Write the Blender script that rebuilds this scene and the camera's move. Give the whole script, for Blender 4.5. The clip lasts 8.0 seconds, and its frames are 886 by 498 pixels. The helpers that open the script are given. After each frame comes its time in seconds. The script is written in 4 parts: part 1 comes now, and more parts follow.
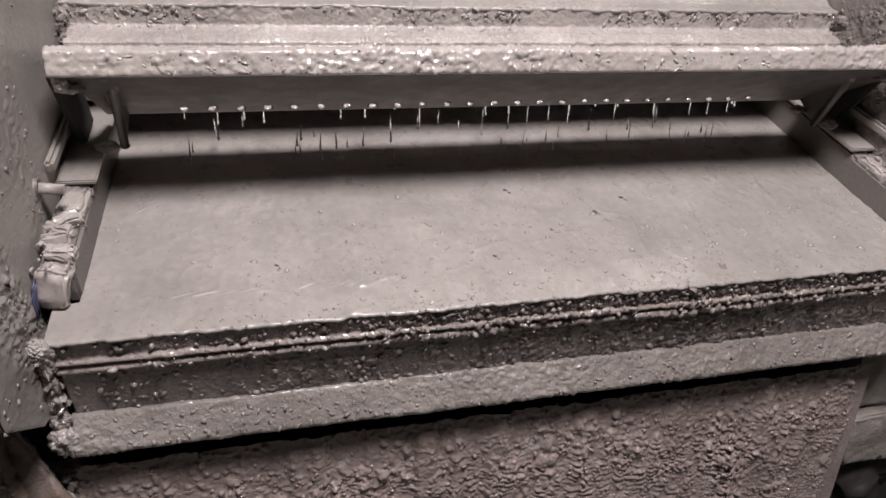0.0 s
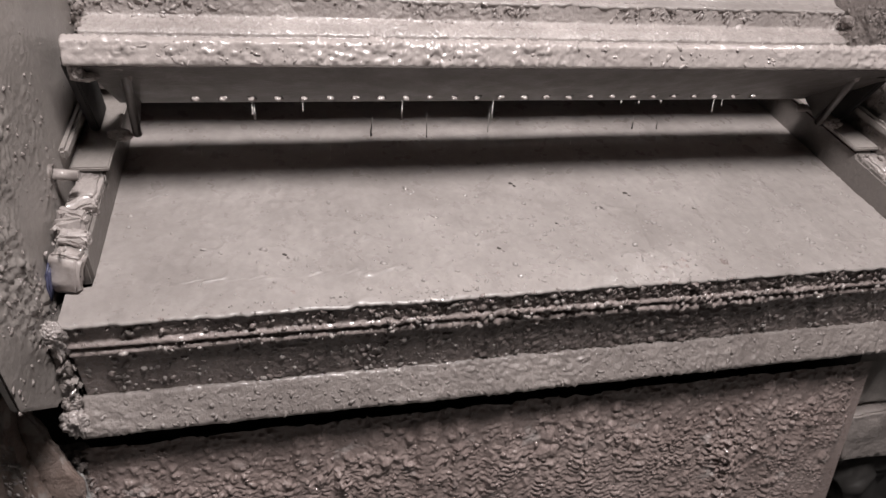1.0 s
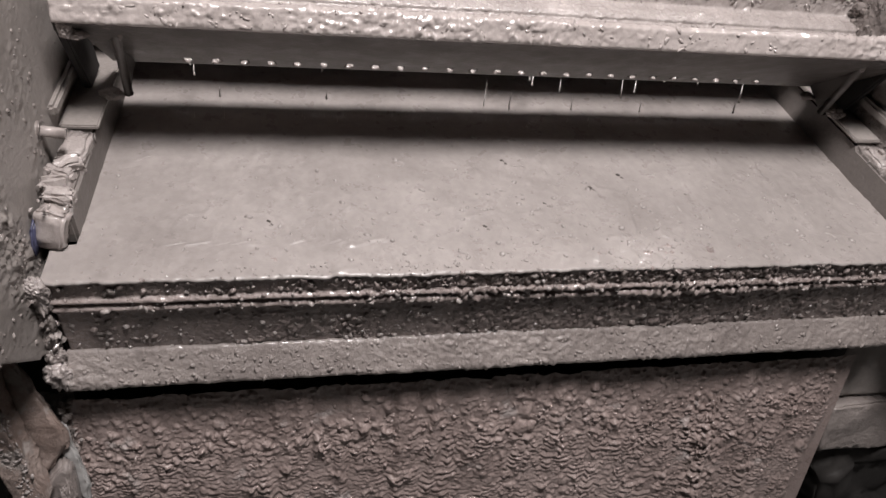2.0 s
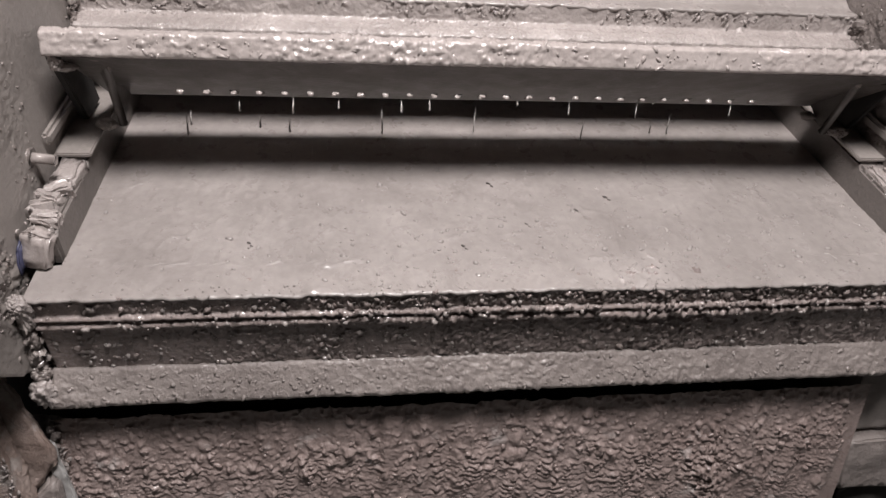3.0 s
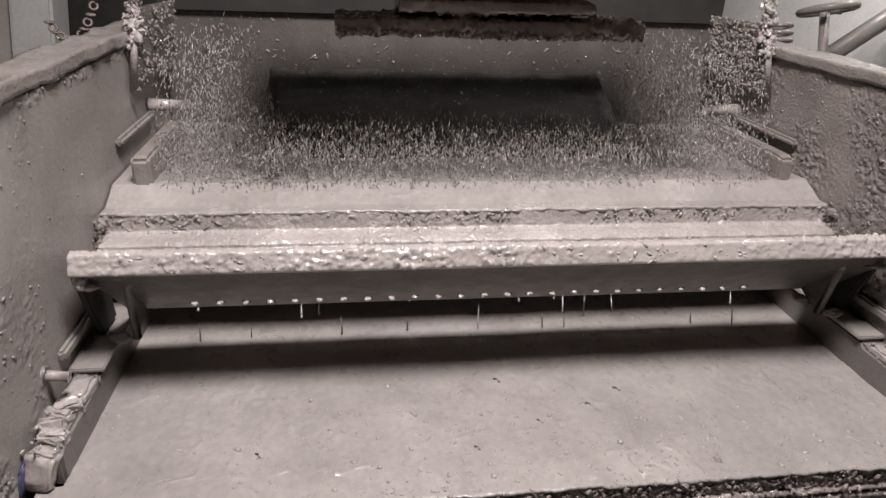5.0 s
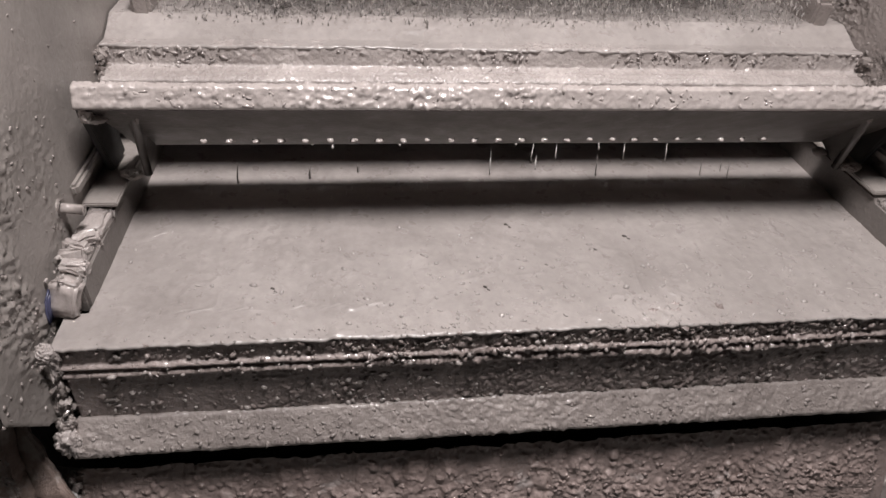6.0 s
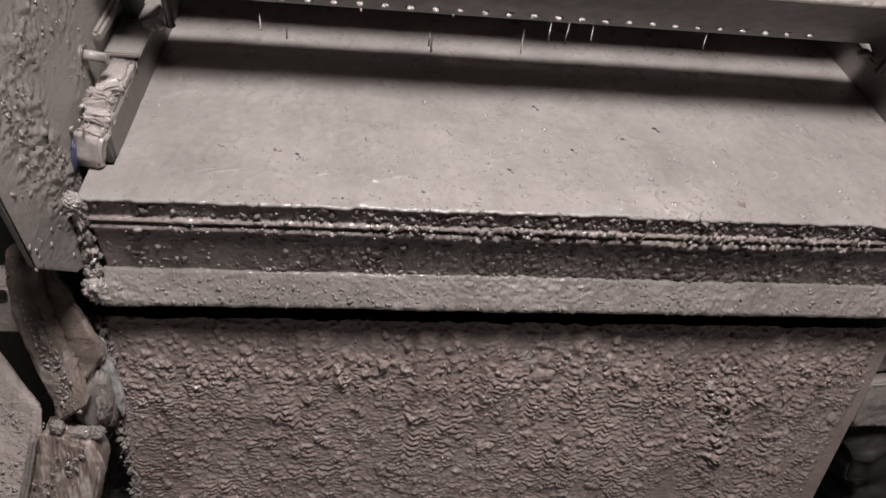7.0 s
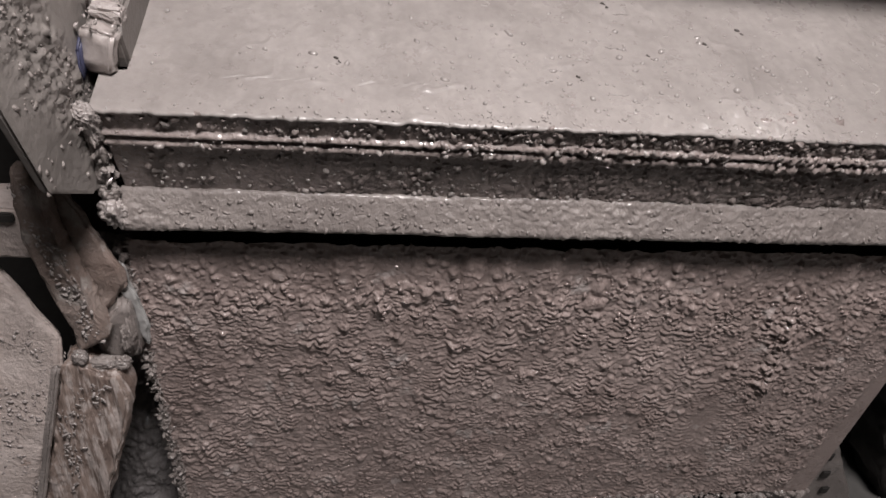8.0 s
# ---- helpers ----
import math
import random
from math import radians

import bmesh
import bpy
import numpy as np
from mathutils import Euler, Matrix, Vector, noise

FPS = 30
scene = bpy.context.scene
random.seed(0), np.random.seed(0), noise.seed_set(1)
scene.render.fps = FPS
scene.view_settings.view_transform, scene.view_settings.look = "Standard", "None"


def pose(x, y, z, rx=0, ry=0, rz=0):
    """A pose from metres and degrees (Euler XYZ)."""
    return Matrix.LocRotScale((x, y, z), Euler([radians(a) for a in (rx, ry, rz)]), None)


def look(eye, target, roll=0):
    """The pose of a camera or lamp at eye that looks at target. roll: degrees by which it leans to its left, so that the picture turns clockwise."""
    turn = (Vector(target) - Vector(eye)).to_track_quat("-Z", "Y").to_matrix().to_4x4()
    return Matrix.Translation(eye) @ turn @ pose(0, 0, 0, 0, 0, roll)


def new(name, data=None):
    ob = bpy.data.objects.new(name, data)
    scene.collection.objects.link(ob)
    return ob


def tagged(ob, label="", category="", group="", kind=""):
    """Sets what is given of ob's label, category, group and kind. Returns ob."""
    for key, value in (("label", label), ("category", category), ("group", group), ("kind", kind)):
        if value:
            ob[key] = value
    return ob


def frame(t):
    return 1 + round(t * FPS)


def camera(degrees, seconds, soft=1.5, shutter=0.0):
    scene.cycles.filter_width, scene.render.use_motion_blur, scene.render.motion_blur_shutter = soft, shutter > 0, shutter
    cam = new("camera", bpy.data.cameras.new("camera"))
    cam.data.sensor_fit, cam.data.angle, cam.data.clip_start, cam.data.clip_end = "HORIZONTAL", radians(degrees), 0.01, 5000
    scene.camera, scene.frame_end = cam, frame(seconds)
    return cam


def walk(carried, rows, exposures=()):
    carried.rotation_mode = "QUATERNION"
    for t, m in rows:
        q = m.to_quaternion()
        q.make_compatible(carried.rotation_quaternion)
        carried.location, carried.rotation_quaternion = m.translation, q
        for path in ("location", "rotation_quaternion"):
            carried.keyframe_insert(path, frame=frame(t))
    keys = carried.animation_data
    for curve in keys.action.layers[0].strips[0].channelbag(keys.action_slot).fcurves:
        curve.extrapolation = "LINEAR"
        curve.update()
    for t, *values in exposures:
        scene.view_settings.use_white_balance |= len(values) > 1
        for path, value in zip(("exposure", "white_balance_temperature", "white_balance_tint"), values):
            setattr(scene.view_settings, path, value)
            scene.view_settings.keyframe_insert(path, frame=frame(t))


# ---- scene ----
cam = camera(67.2, 8.0)

# The screen's deck slopes down to the viewer by 18 degrees; its lip is 1.15 m over the floor.
DECK = pose(0, 0, 1.15, 18)
SITE = pose(0, 0, 1.15)

# Eye, target and roll, in the deck's own axes.
PATH = [
    (0, (-0.42, -0.671, 0.712), (0.032, 0.787, -0.579), 7.3),
    (0.5, (-0.429, -0.681, 0.716), (0.032, 0.779, -0.57), 7.6),
    (1, (-0.428, -0.686, 0.717), (0.014, 0.765, -0.586), 8.0),
    (1.5, (-0.414, -0.702, 0.712), (0.011, 0.748, -0.598), 8.8),
    (1.7, (-0.413, -0.681, 0.739), (0.022, 0.699, -0.642), 10.7),
    (2.8, (-0.266, -0.721, 0.725), (0.011, 0.709, -0.646), 6.9),
    (3, (-0.269, -0.725, 0.726), (-0.006, 0.764, -0.584), 5.9),
    (3.5, (-0.288, -0.724, 0.736), (-0.052, 0.926, -0.369), 3.9),
    (4, (-0.28, -0.723, 0.741), (-0.042, 0.965, -0.305), 2.9),
    (4.2, (-0.277, -0.724, 0.74), (-0.024, 1.022, -0.203), 2.6),
    (5.3, (-0.283, -0.741, 0.741), (-0.005, 1.061, -0.081), 2.3),
    (5.5, (-0.283, -0.74, 0.737), (0.005, 1.03, -0.149), 2.4),
    (6, (-0.295, -0.732, 0.724), (-0.049, 0.844, -0.482), 4.0),
    (6.5, (-0.325, -0.739, 0.711), (-0.065, 0.627, -0.727), 8.0),
    (7, (-0.327, -0.74, 0.71), (-0.09, 0.61, -0.747), 8.9),
    (7.5, (-0.364, -0.717, 0.667), (-0.127, 0.52, -0.887), 10.5),
    (8, (-0.403, -0.635, 0.636), (-0.151, 0.481, -1.004), 11.6),
]
walk(cam, [(t, DECK @ look(eye, target, roll)) for t, eye, target, roll in PATH])

# ---- light ----
world = bpy.data.worlds.new("hall_air")
world.use_nodes = True
world.node_tree.nodes["Background"].inputs[0].default_value = (0.9, 0.93, 1.0, 1)
world.node_tree.nodes["Background"].inputs[1].default_value = 0.01
scene.world = world
scene.view_settings.exposure = 0.0


def lamp(name, m, energy, size, color):
    data = bpy.data.lights.new(name, "AREA")
    data.shape, data.size, data.energy, data.color = "DISK", size, energy, color
    ob = new(name, data)
    ob.matrix_world = m
    return ob


lamp("hall_lamp", look((-0.05, -1.0, 3.32), (-0.05, 0.2, 1.15)), 97, 0.66, (1.0, 0.945, 0.94))
# Fill light added to brighten the tank; no source is known there.
lamp("tank_fill", look((2.3, 0.9, 3.6), (2.3, 1.2, 0.0)), 34, 0.34, (1.0, 0.95, 0.93))


# ---- materials ----
def material(name, dark, light, rough, rough_spread=0.15, grain=60.0, bump=0.3, blotch=6.0, metal=0.0, island=0.0, coat=0.0, tint=None, tint_at=0.62, stretch=(1, 1, 1)):
    """Mud, metal or stone: two scales of colour, uneven gloss and a fine relief."""
    m = bpy.data.materials.new(name)
    m.use_nodes = True
    t = m.node_tree
    b = t.nodes["Principled BSDF"]
    tex = t.nodes.new("ShaderNodeTexCoord")
    scaled = t.nodes.new("ShaderNodeVectorMath")
    scaled.operation = "MULTIPLY"
    scaled.inputs[1].default_value = stretch
    t.links.new(tex.outputs["Object"], scaled.inputs[0])

    def noise_node(scale, detail, seed=0.0):
        n = t.nodes.new("ShaderNodeTexNoise")
        n.noise_dimensions = "4D"
        n.inputs["W"].default_value = seed
        n.inputs["Scale"].default_value = scale
        n.inputs["Detail"].default_value = detail
        n.inputs["Roughness"].default_value = 0.6
        t.links.new(scaled.outputs[0], n.inputs["Vector"])
        return n

    def mix(kind, factor, a, c):
        n = t.nodes.new("ShaderNodeMix")
        n.data_type, n.blend_type = "RGBA", kind
        for socket, value in ((n.inputs[0], factor), (n.inputs[6], a), (n.inputs[7], c)):
            if isinstance(value, bpy.types.NodeSocket):
                t.links.new(value, socket)
            else:
                socket.default_value = value
        return n.outputs[2]

    def ramp(source, lo, hi):
        n = t.nodes.new("ShaderNodeMapRange")
        n.inputs["From Min"].default_value, n.inputs["From Max"].default_value = lo, hi
        t.links.new(source, n.inputs["Value"])
        return n.outputs["Result"]

    big, fine = noise_node(blotch, 4), noise_node(grain, 5, 3.0)
    color = mix("MIX", ramp(big.outputs["Fac"], 0.3, 0.7), (*dark, 1), (*light, 1))
    color = mix("MULTIPLY", 0.35, color, mix("MIX", ramp(fine.outputs["Fac"], 0.3, 0.75), (0.55, 0.55, 0.55, 1), (1.15, 1.15, 1.15, 1)))
    if tint:
        patch = noise_node(blotch * 2.3, 5, 9.0)
        color = mix("MIX", ramp(patch.outputs["Fac"], tint_at, tint_at + 0.1), color, (*tint, 1))
    if island:
        g = t.nodes.new("ShaderNodeNewGeometry")
        color = mix("MULTIPLY", island, color, mix("MIX", g.outputs["Random Per Island"], (0.4, 0.4, 0.4, 1), (1.4, 1.4, 1.4, 1)))
    t.links.new(color, b.inputs["Base Color"])
    gloss = t.nodes.new("ShaderNodeMapRange")
    gloss.inputs["From Min"].default_value, gloss.inputs["From Max"].default_value = 0.3, 0.7
    gloss.inputs["To Min"].default_value, gloss.inputs["To Max"].default_value = max(rough - rough_spread, 0.03), min(rough + rough_spread, 1)
    t.links.new(noise_node(blotch * 4, 4, 5.0).outputs["Fac"], gloss.inputs["Value"])
    t.links.new(gloss.outputs["Result"], b.inputs["Roughness"])
    b.inputs["Metallic"].default_value = metal
    b.inputs["Coat Weight"].default_value = coat
    b.inputs["Coat Roughness"].default_value = 0.12
    if bump:
        bn = t.nodes.new("ShaderNodeBump")
        bn.inputs["Strength"].default_value = bump
        bn.inputs["Distance"].default_value = 0.004
        t.links.new(fine.outputs["Fac"], bn.inputs["Height"])
        t.links.new(bn.outputs["Normal"], b.inputs["Normal"])
    return m


SLURRY = material("wet_slurry", (0.29, 0.26, 0.246), (0.4, 0.362, 0.345), 0.32, 0.1, 70, 0.35, 7, coat=0.3)
MUD = material("caked_mud", (0.22, 0.19, 0.177), (0.36, 0.317, 0.297), 0.34, 0.14, 170, 0.8, 9, coat=0.5)
WET = material("wet_mud", (0.38, 0.335, 0.316), (0.52, 0.465, 0.443), 0.17, 0.07, 160, 0.3, 9, coat=0.9)
DARKMUD = material("dark_wet_mud", (0.25, 0.206, 0.192), (0.4, 0.336, 0.316), 0.28, 0.12, 170, 0.8, 14, coat=0.7)
PANEL = material("tray_plate_and_wall_shade", (0.1, 0.09, 0.084), (0.155, 0.141, 0.132), 0.42, 0.14, 120, 0.4, 6, coat=0.2)
PLATE = material("mud_stained_plate", (0.245, 0.22, 0.204), (0.365, 0.33, 0.309), 0.42, 0.15, 120, 0.35, 4, coat=0.1)
CHUTE = material("chute_mud", (0.292, 0.226, 0.206), (0.448, 0.36, 0.334), 0.3, 0.12, 200, 0.7, 8, coat=0.7, tint=(0.5, 0.44, 0.42), tint_at=0.6)
PALE = material("pale_mud", (0.34, 0.3, 0.284), (0.5, 0.448, 0.427), 0.27, 0.1, 180, 0.7, 11, coat=0.6)
BEAD = material("slurry_bead", (0.36, 0.325, 0.31), (0.42, 0.38, 0.362), 0.3, 0.04, 60, 0.0, 20, coat=0.5)
GLUE = material("grey_sludge", (0.14, 0.128, 0.126), (0.27, 0.25, 0.245), 0.28, 0.1, 150, 0.8, 11, coat=0.7)
STEEL = material("rusty_steel", (0.21, 0.15, 0.125), (0.38, 0.31, 0.278), 0.45, 0.15, 190, 0.8, 9, coat=0.2, tint=(0.4, 0.355, 0.33), tint_at=0.55)
WOOD = material("muddy_wood", (0.12, 0.08, 0.063), (0.46, 0.365, 0.32), 0.5, 0.15, 150, 1.0, 42, coat=0.2, tint=(0.52, 0.45, 0.42), tint_at=0.5, stretch=(1, 1, 0.1))
RUSTMUD = material("rusty_mud_plate", (0.48, 0.4, 0.366), (0.7, 0.61, 0.572), 0.36, 0.14, 120, 1.0, 13, coat=0.25, tint=(0.27, 0.15, 0.09), tint_at=0.68)
BLACK = material("black_and_deep_shade", (0.02, 0.018, 0.017), (0.04, 0.036, 0.033), 0.7, 0.1, 60, 0.2, 5)
# Near-black for the shade inside the feed opening.
FEED_DARK = material("feed_opening_shade", (0.055, 0.051, 0.048), (0.11, 0.101, 0.096), 0.8, 0.1, 60, 0.4, 7)
CONCRETE = material("hall_concrete", (0.1, 0.095, 0.09), (0.16, 0.153, 0.146), 0.8, 0.1, 40, 0.3, 2)
RUBBER = material("dusty_rubber", (0.15, 0.132, 0.122), (0.23, 0.206, 0.192), 0.5, 0.12, 130, 0.5, 7)
PAINT = material("worn_paint", (0.36, 0.35, 0.34), (0.47, 0.46, 0.45), 0.5, 0.12, 80, 0.2, 3)
DROP = material("slurry_drop", (0.6, 0.56, 0.54), (0.7, 0.66, 0.64), 0.2, 0.05, 60, 0.0, 20, coat=1.0)
GRAIN = material("splashed_grain", (0.22, 0.2, 0.187), (0.46, 0.42, 0.395), 0.3, 0.1, 60, 0.0, 25, island=0.9)
BLUE = material("blue_paint", (0.045, 0.047, 0.09), (0.085, 0.087, 0.15), 0.4, 0.1, 80, 0.2, 9)
FLECK = material("dark_fleck", (0.05, 0.04, 0.035), (0.09, 0.075, 0.07), 0.4, 0.1, 80, 0.2, 20)


# ---- shapes ----
def value_noise(p, scale, seed=0):
    """Smooth noise in -1..1 at points p (n, 3)."""
    q = np.asarray(p, float) * scale + seed * 17.31
    i = np.floor(q).astype(np.int64)
    f = q - i
    f = f * f * (3 - 2 * f)

    def lattice(dx, dy, dz):
        h = (i[:, 0] + dx) * 374761393 + (i[:, 1] + dy) * 668265263 + (i[:, 2] + dz) * 2147483647 + seed * 1013
        h = (h ^ (h >> 13)) * 1274126177
        h = h ^ (h >> 16)
        return (h & 0xFFFF) / 32767.5 - 1

    out = 0
    for dx in (0, 1):
        for dy in (0, 1):
            for dz in (0, 1):
                w = (f[:, 0] if dx else 1 - f[:, 0]) * (f[:, 1] if dy else 1 - f[:, 1]) * (f[:, 2] if dz else 1 - f[:, 2])
                out = out + w * lattice(dx, dy, dz)
    return out


def pebbles(u, v, cell, seed=0, share=0.6):
    """Rounded lumps, 0..1 high, on a jittered net of that cell size."""
    f = np.stack([u, v, np.full_like(u, seed * 0.37)], 1)
    u = u + 0.3 * cell * value_noise(f, 1.1 / cell, seed + 500) + 0.12 * cell * value_noise(f, 3.1 / cell, seed + 502)
    v = v + 0.3 * cell * value_noise(f, 1.1 / cell, seed + 501) + 0.12 * cell * value_noise(f, 3.1 / cell, seed + 503)
    best = np.zeros_like(u)
    iu, iv = np.floor(u / cell).astype(np.int64), np.floor(v / cell).astype(np.int64)
    for du in (-1, 0, 1):
        for dv in (-1, 0, 1):
            a, b = iu + du, iv + dv
            h = (a * 73856093) ^ (b * 19349663) ^ (seed * 83492791)
            h = (h ^ (h >> 13)) * 1274126177
            r = [((h >> k) & 0x3FF) / 1023.0 for k in (3, 13, 23, 30)]
            cu, cv = (a + 0.15 + 0.7 * r[0]) * cell, (b + 0.15 + 0.7 * r[1]) * cell
            size = cell * (0.22 + 0.38 * r[2])
            d = np.hypot((u - cu) * (0.8 + 0.4 * r[0]), (v - cv) * (0.8 + 0.6 * r[1])) / size
            lump = np.where(r[3] < share, np.sqrt(np.clip(1 - d * d, 0, 1)) * size / cell, 0)
            best = np.maximum(best, lump)
    return best


def mesh_ob(name, verts, faces, mat, parent=None, label="", smooth=True, kind=""):
    me = bpy.data.meshes.new(name)
    me.from_pydata([tuple(v) for v in verts], [], faces)
    me.materials.append(mat)
    if smooth:
        me.shade_smooth()
    ob = new(name, me)
    if parent:
        ob.parent = parent
        ob.matrix_parent_inverse = Matrix.Translation(-base_of(parent))
    return tagged(ob, label, kind=kind)


def base_of(ob):
    p = Vector((0, 0, 0))
    while ob:
        p += ob.location
        ob = ob.parent if ob.parent and ob.type == "EMPTY" else None
    return p


def thing(name, at, label, category, group="", kind=""):
    ob = new(name)
    ob.empty_display_size = 0.05
    ob.location = at
    return tagged(ob, label, category, group, kind)


def placed(points, frame_m):
    p = np.asarray(points, float)
    r = np.array(frame_m.to_3x3())
    return p @ r.T + np.array(frame_m.translation)


def part(name, bm, mat, parent, label="", frame_m=DECK, smooth=False):
    """A bmesh in the deck's axes as one mesh under a thing or part."""
    bm.transform(frame_m)
    me = bpy.data.meshes.new(name)
    bm.to_mesh(me)
    bm.free()
    me.materials.append(mat)
    if smooth:
        me.shade_smooth()
    ob = new(name, me)
    if parent:
        ob.parent = parent
        if parent.type == "EMPTY":
            ob.matrix_parent_inverse = Matrix.Translation(-parent.location)
    return tagged(ob, label)


def box(x0, x1, y0, y1, z0, z1, bevel=0.003, turn=None):
    bm = bmesh.new()
    bmesh.ops.create_cube(bm, size=1)
    bm.transform(pose((x0 + x1) / 2, (y0 + y1) / 2, (z0 + z1) / 2) @ (turn or Matrix()) @ Matrix.Diagonal((x1 - x0, y1 - y0, z1 - z0, 1)))
    if bevel:
        bmesh.ops.bevel(bm, geom=bm.edges[:], offset=bevel, segments=2, affect="EDGES")
    return bm


def rod(a, b, radius, sides=14, radius_b=None):
    a, b = Vector(a), Vector(b)
    bm = bmesh.new()
    bmesh.ops.create_cone(bm, cap_ends=True, segments=sides, radius1=radius, radius2=radius if radius_b is None else radius_b, depth=(b - a).length)
    bm.transform(Matrix.Translation((a + b) / 2) @ (b - a).to_track_quat("Z", "Y").to_matrix().to_4x4())
    bmesh.ops.bevel(bm, geom=[e for e in bm.edges if len(e.link_faces) == 2 and e.calc_face_angle(0) > 1], offset=radius * 0.15, segments=1, affect="EDGES")
    return bm


def prism(outline, axis, a, b, bevel=0.003):
    """A plate: an outline in the two other axes, from a to b along the axis x or y."""
    bm = bmesh.new()
    spot = (lambda p, s: (s, p[0], p[1])) if axis == "x" else (lambda p, s: (p[0], s, p[1]))
    rings = [[bm.verts.new(spot(p, s)) for p in outline] for s in (a, b)]
    n = len(outline)
    bm.faces.new(rings[0]), bm.faces.new(rings[1])
    for i in range(n):
        bm.faces.new((rings[0][i], rings[0][(i + 1) % n], rings[1][(i + 1) % n], rings[1][i]))
    bmesh.ops.recalc_face_normals(bm, faces=bm.faces)
    if bevel:
        bmesh.ops.bevel(bm, geom=bm.edges[:], offset=bevel, segments=2, affect="EDGES")
    return bm


def sheet(name, p, mat, parent, frame_m=DECK, label="", closed=False, kind=""):
    """A net of points (rows, columns, 3) as one smooth mesh; closed: the columns run round, with ends capped."""
    n, m = p.shape[:2]
    idx = np.arange(n * m).reshape(n, m)
    nxt = np.roll(idx, -1, axis=1) if closed else idx[:, 1:]
    cur = idx if closed else idx[:, :-1]
    q = np.stack([cur[:-1], nxt[:-1], nxt[1:], cur[1:]], axis=-1).reshape(-1, 4).tolist()
    if closed:
        q += [idx[0][::-1].tolist(), idx[-1].tolist()]
    return mesh_ob(name, placed(p.reshape(-1, 3), frame_m), q, mat, parent, label, kind=kind)


def resample(outline, step, closed=True):
    pts = [np.array(p, float) for p in outline]
    out = []
    ends = zip(pts, pts[1:] + pts[:1]) if closed else zip(pts, pts[1:])
    for a, b in ends:
        k = max(1, int(round(np.linalg.norm(b - a) / step)))
        out += [a + (b - a) * i / k for i in range(k)]
    if not closed:
        out.append(pts[-1])
    return np.array(out)


def crusted_bar(name, outline, x0, x1, mat, parent, step=0.006, lump=0.004, cell=0.02, wave=0.003, seed=1, share=0.5, frame_m=DECK, label="", rough_at=None):
    """A bar along x with an outline in y, z (clockwise seen from -x), under a crust of lumps and waves."""
    pr = resample(outline, step)
    pr = (np.roll(pr, 1, 0) + 2 * pr + np.roll(pr, -1, 0)) / 4
    tan = np.roll(pr, -1, 0) - np.roll(pr, 1, 0)
    nor = np.stack([-tan[:, 1], tan[:, 0]], 1) / np.maximum(np.linalg.norm(tan, axis=1, keepdims=True), 1e-9)
    area = np.sum(pr[:, 0] * np.roll(pr[:, 1], -1) - pr[:, 1] * np.roll(pr[:, 0], -1))
    if area > 0:
        nor = -nor
    run = np.concatenate([[0], np.cumsum(np.linalg.norm(np.diff(pr, axis=0), axis=1))])
    xs = np.linspace(x0, x1, int((x1 - x0) / step) + 1)
    X, R = np.meshgrid(xs, run, indexing="ij")
    flat = np.stack([X.ravel(), R.ravel(), np.full(X.size, seed * 3.7)], 1)
    d = wave * (0.6 * value_noise(flat, 9, seed) + 0.4 * value_noise(flat, 31, seed + 1)) + lump * 0.25 * value_noise(flat, 120, seed + 2)
    gate = np.clip(value_noise(flat, 6, seed + 3) * 1.1 + 0.55 + 0.9 * value_noise(flat, 27, seed + 5), 0, 1.5)
    d = d + gate * lump * 0.8 * np.clip(0.5 - 1.6 * np.abs(value_noise(flat, 75, seed + 6)), 0, 1) + gate * lump * (pebbles(flat[:, 0], flat[:, 1], cell, seed, share) + 0.6 * pebbles(flat[:, 0] + 5, flat[:, 1] + 5, cell * 0.5, seed + 7, share))
    if rough_at is not None:
        d = d * rough_at(X.ravel(), np.tile(pr[:, 1], len(xs)))
    d = d.reshape(X.shape)
    p = np.stack([X, pr[None, :, 0] + nor[None, :, 0] * d, pr[None, :, 1] + nor[None, :, 1] * d], -1)
    return sheet(name, p, mat, parent, frame_m, label, closed=True)


def blobs(name, spots, mat, parent, frame_m=DECK, label="", kind="", seed=1, detail=1, flat=0.7):
    """Many small lumps (x, y, z, radius) joined into one mesh."""
    bm = bmesh.new()
    bmesh.ops.create_icosphere(bm, subdivisions=detail, radius=1)
    v0 = np.array([v.co[:] for v in bm.verts])
    f0 = [[v.index for v in f.verts] for f in bm.faces]
    bm.free()
    rng = np.random.default_rng(seed)
    vs, fs = [], []
    for x, y, z, r in spots:
        v = v0 * (1 + 0.35 * value_noise(v0 + rng.uniform(-9, 9, 3), 1.3, seed))[:, None]
        v = v * (r * rng.uniform(0.8, 1.3), r * rng.uniform(0.8, 1.2), r * flat * rng.uniform(0.7, 1.2))
        k = len(vs) * len(v0)
        vs.append(v + (x, y, z))
        fs += [[a + k for a in f] for f in f0]
    return mesh_ob(name, placed(np.concatenate(vs), frame_m), fs, mat, parent, label, kind=kind)


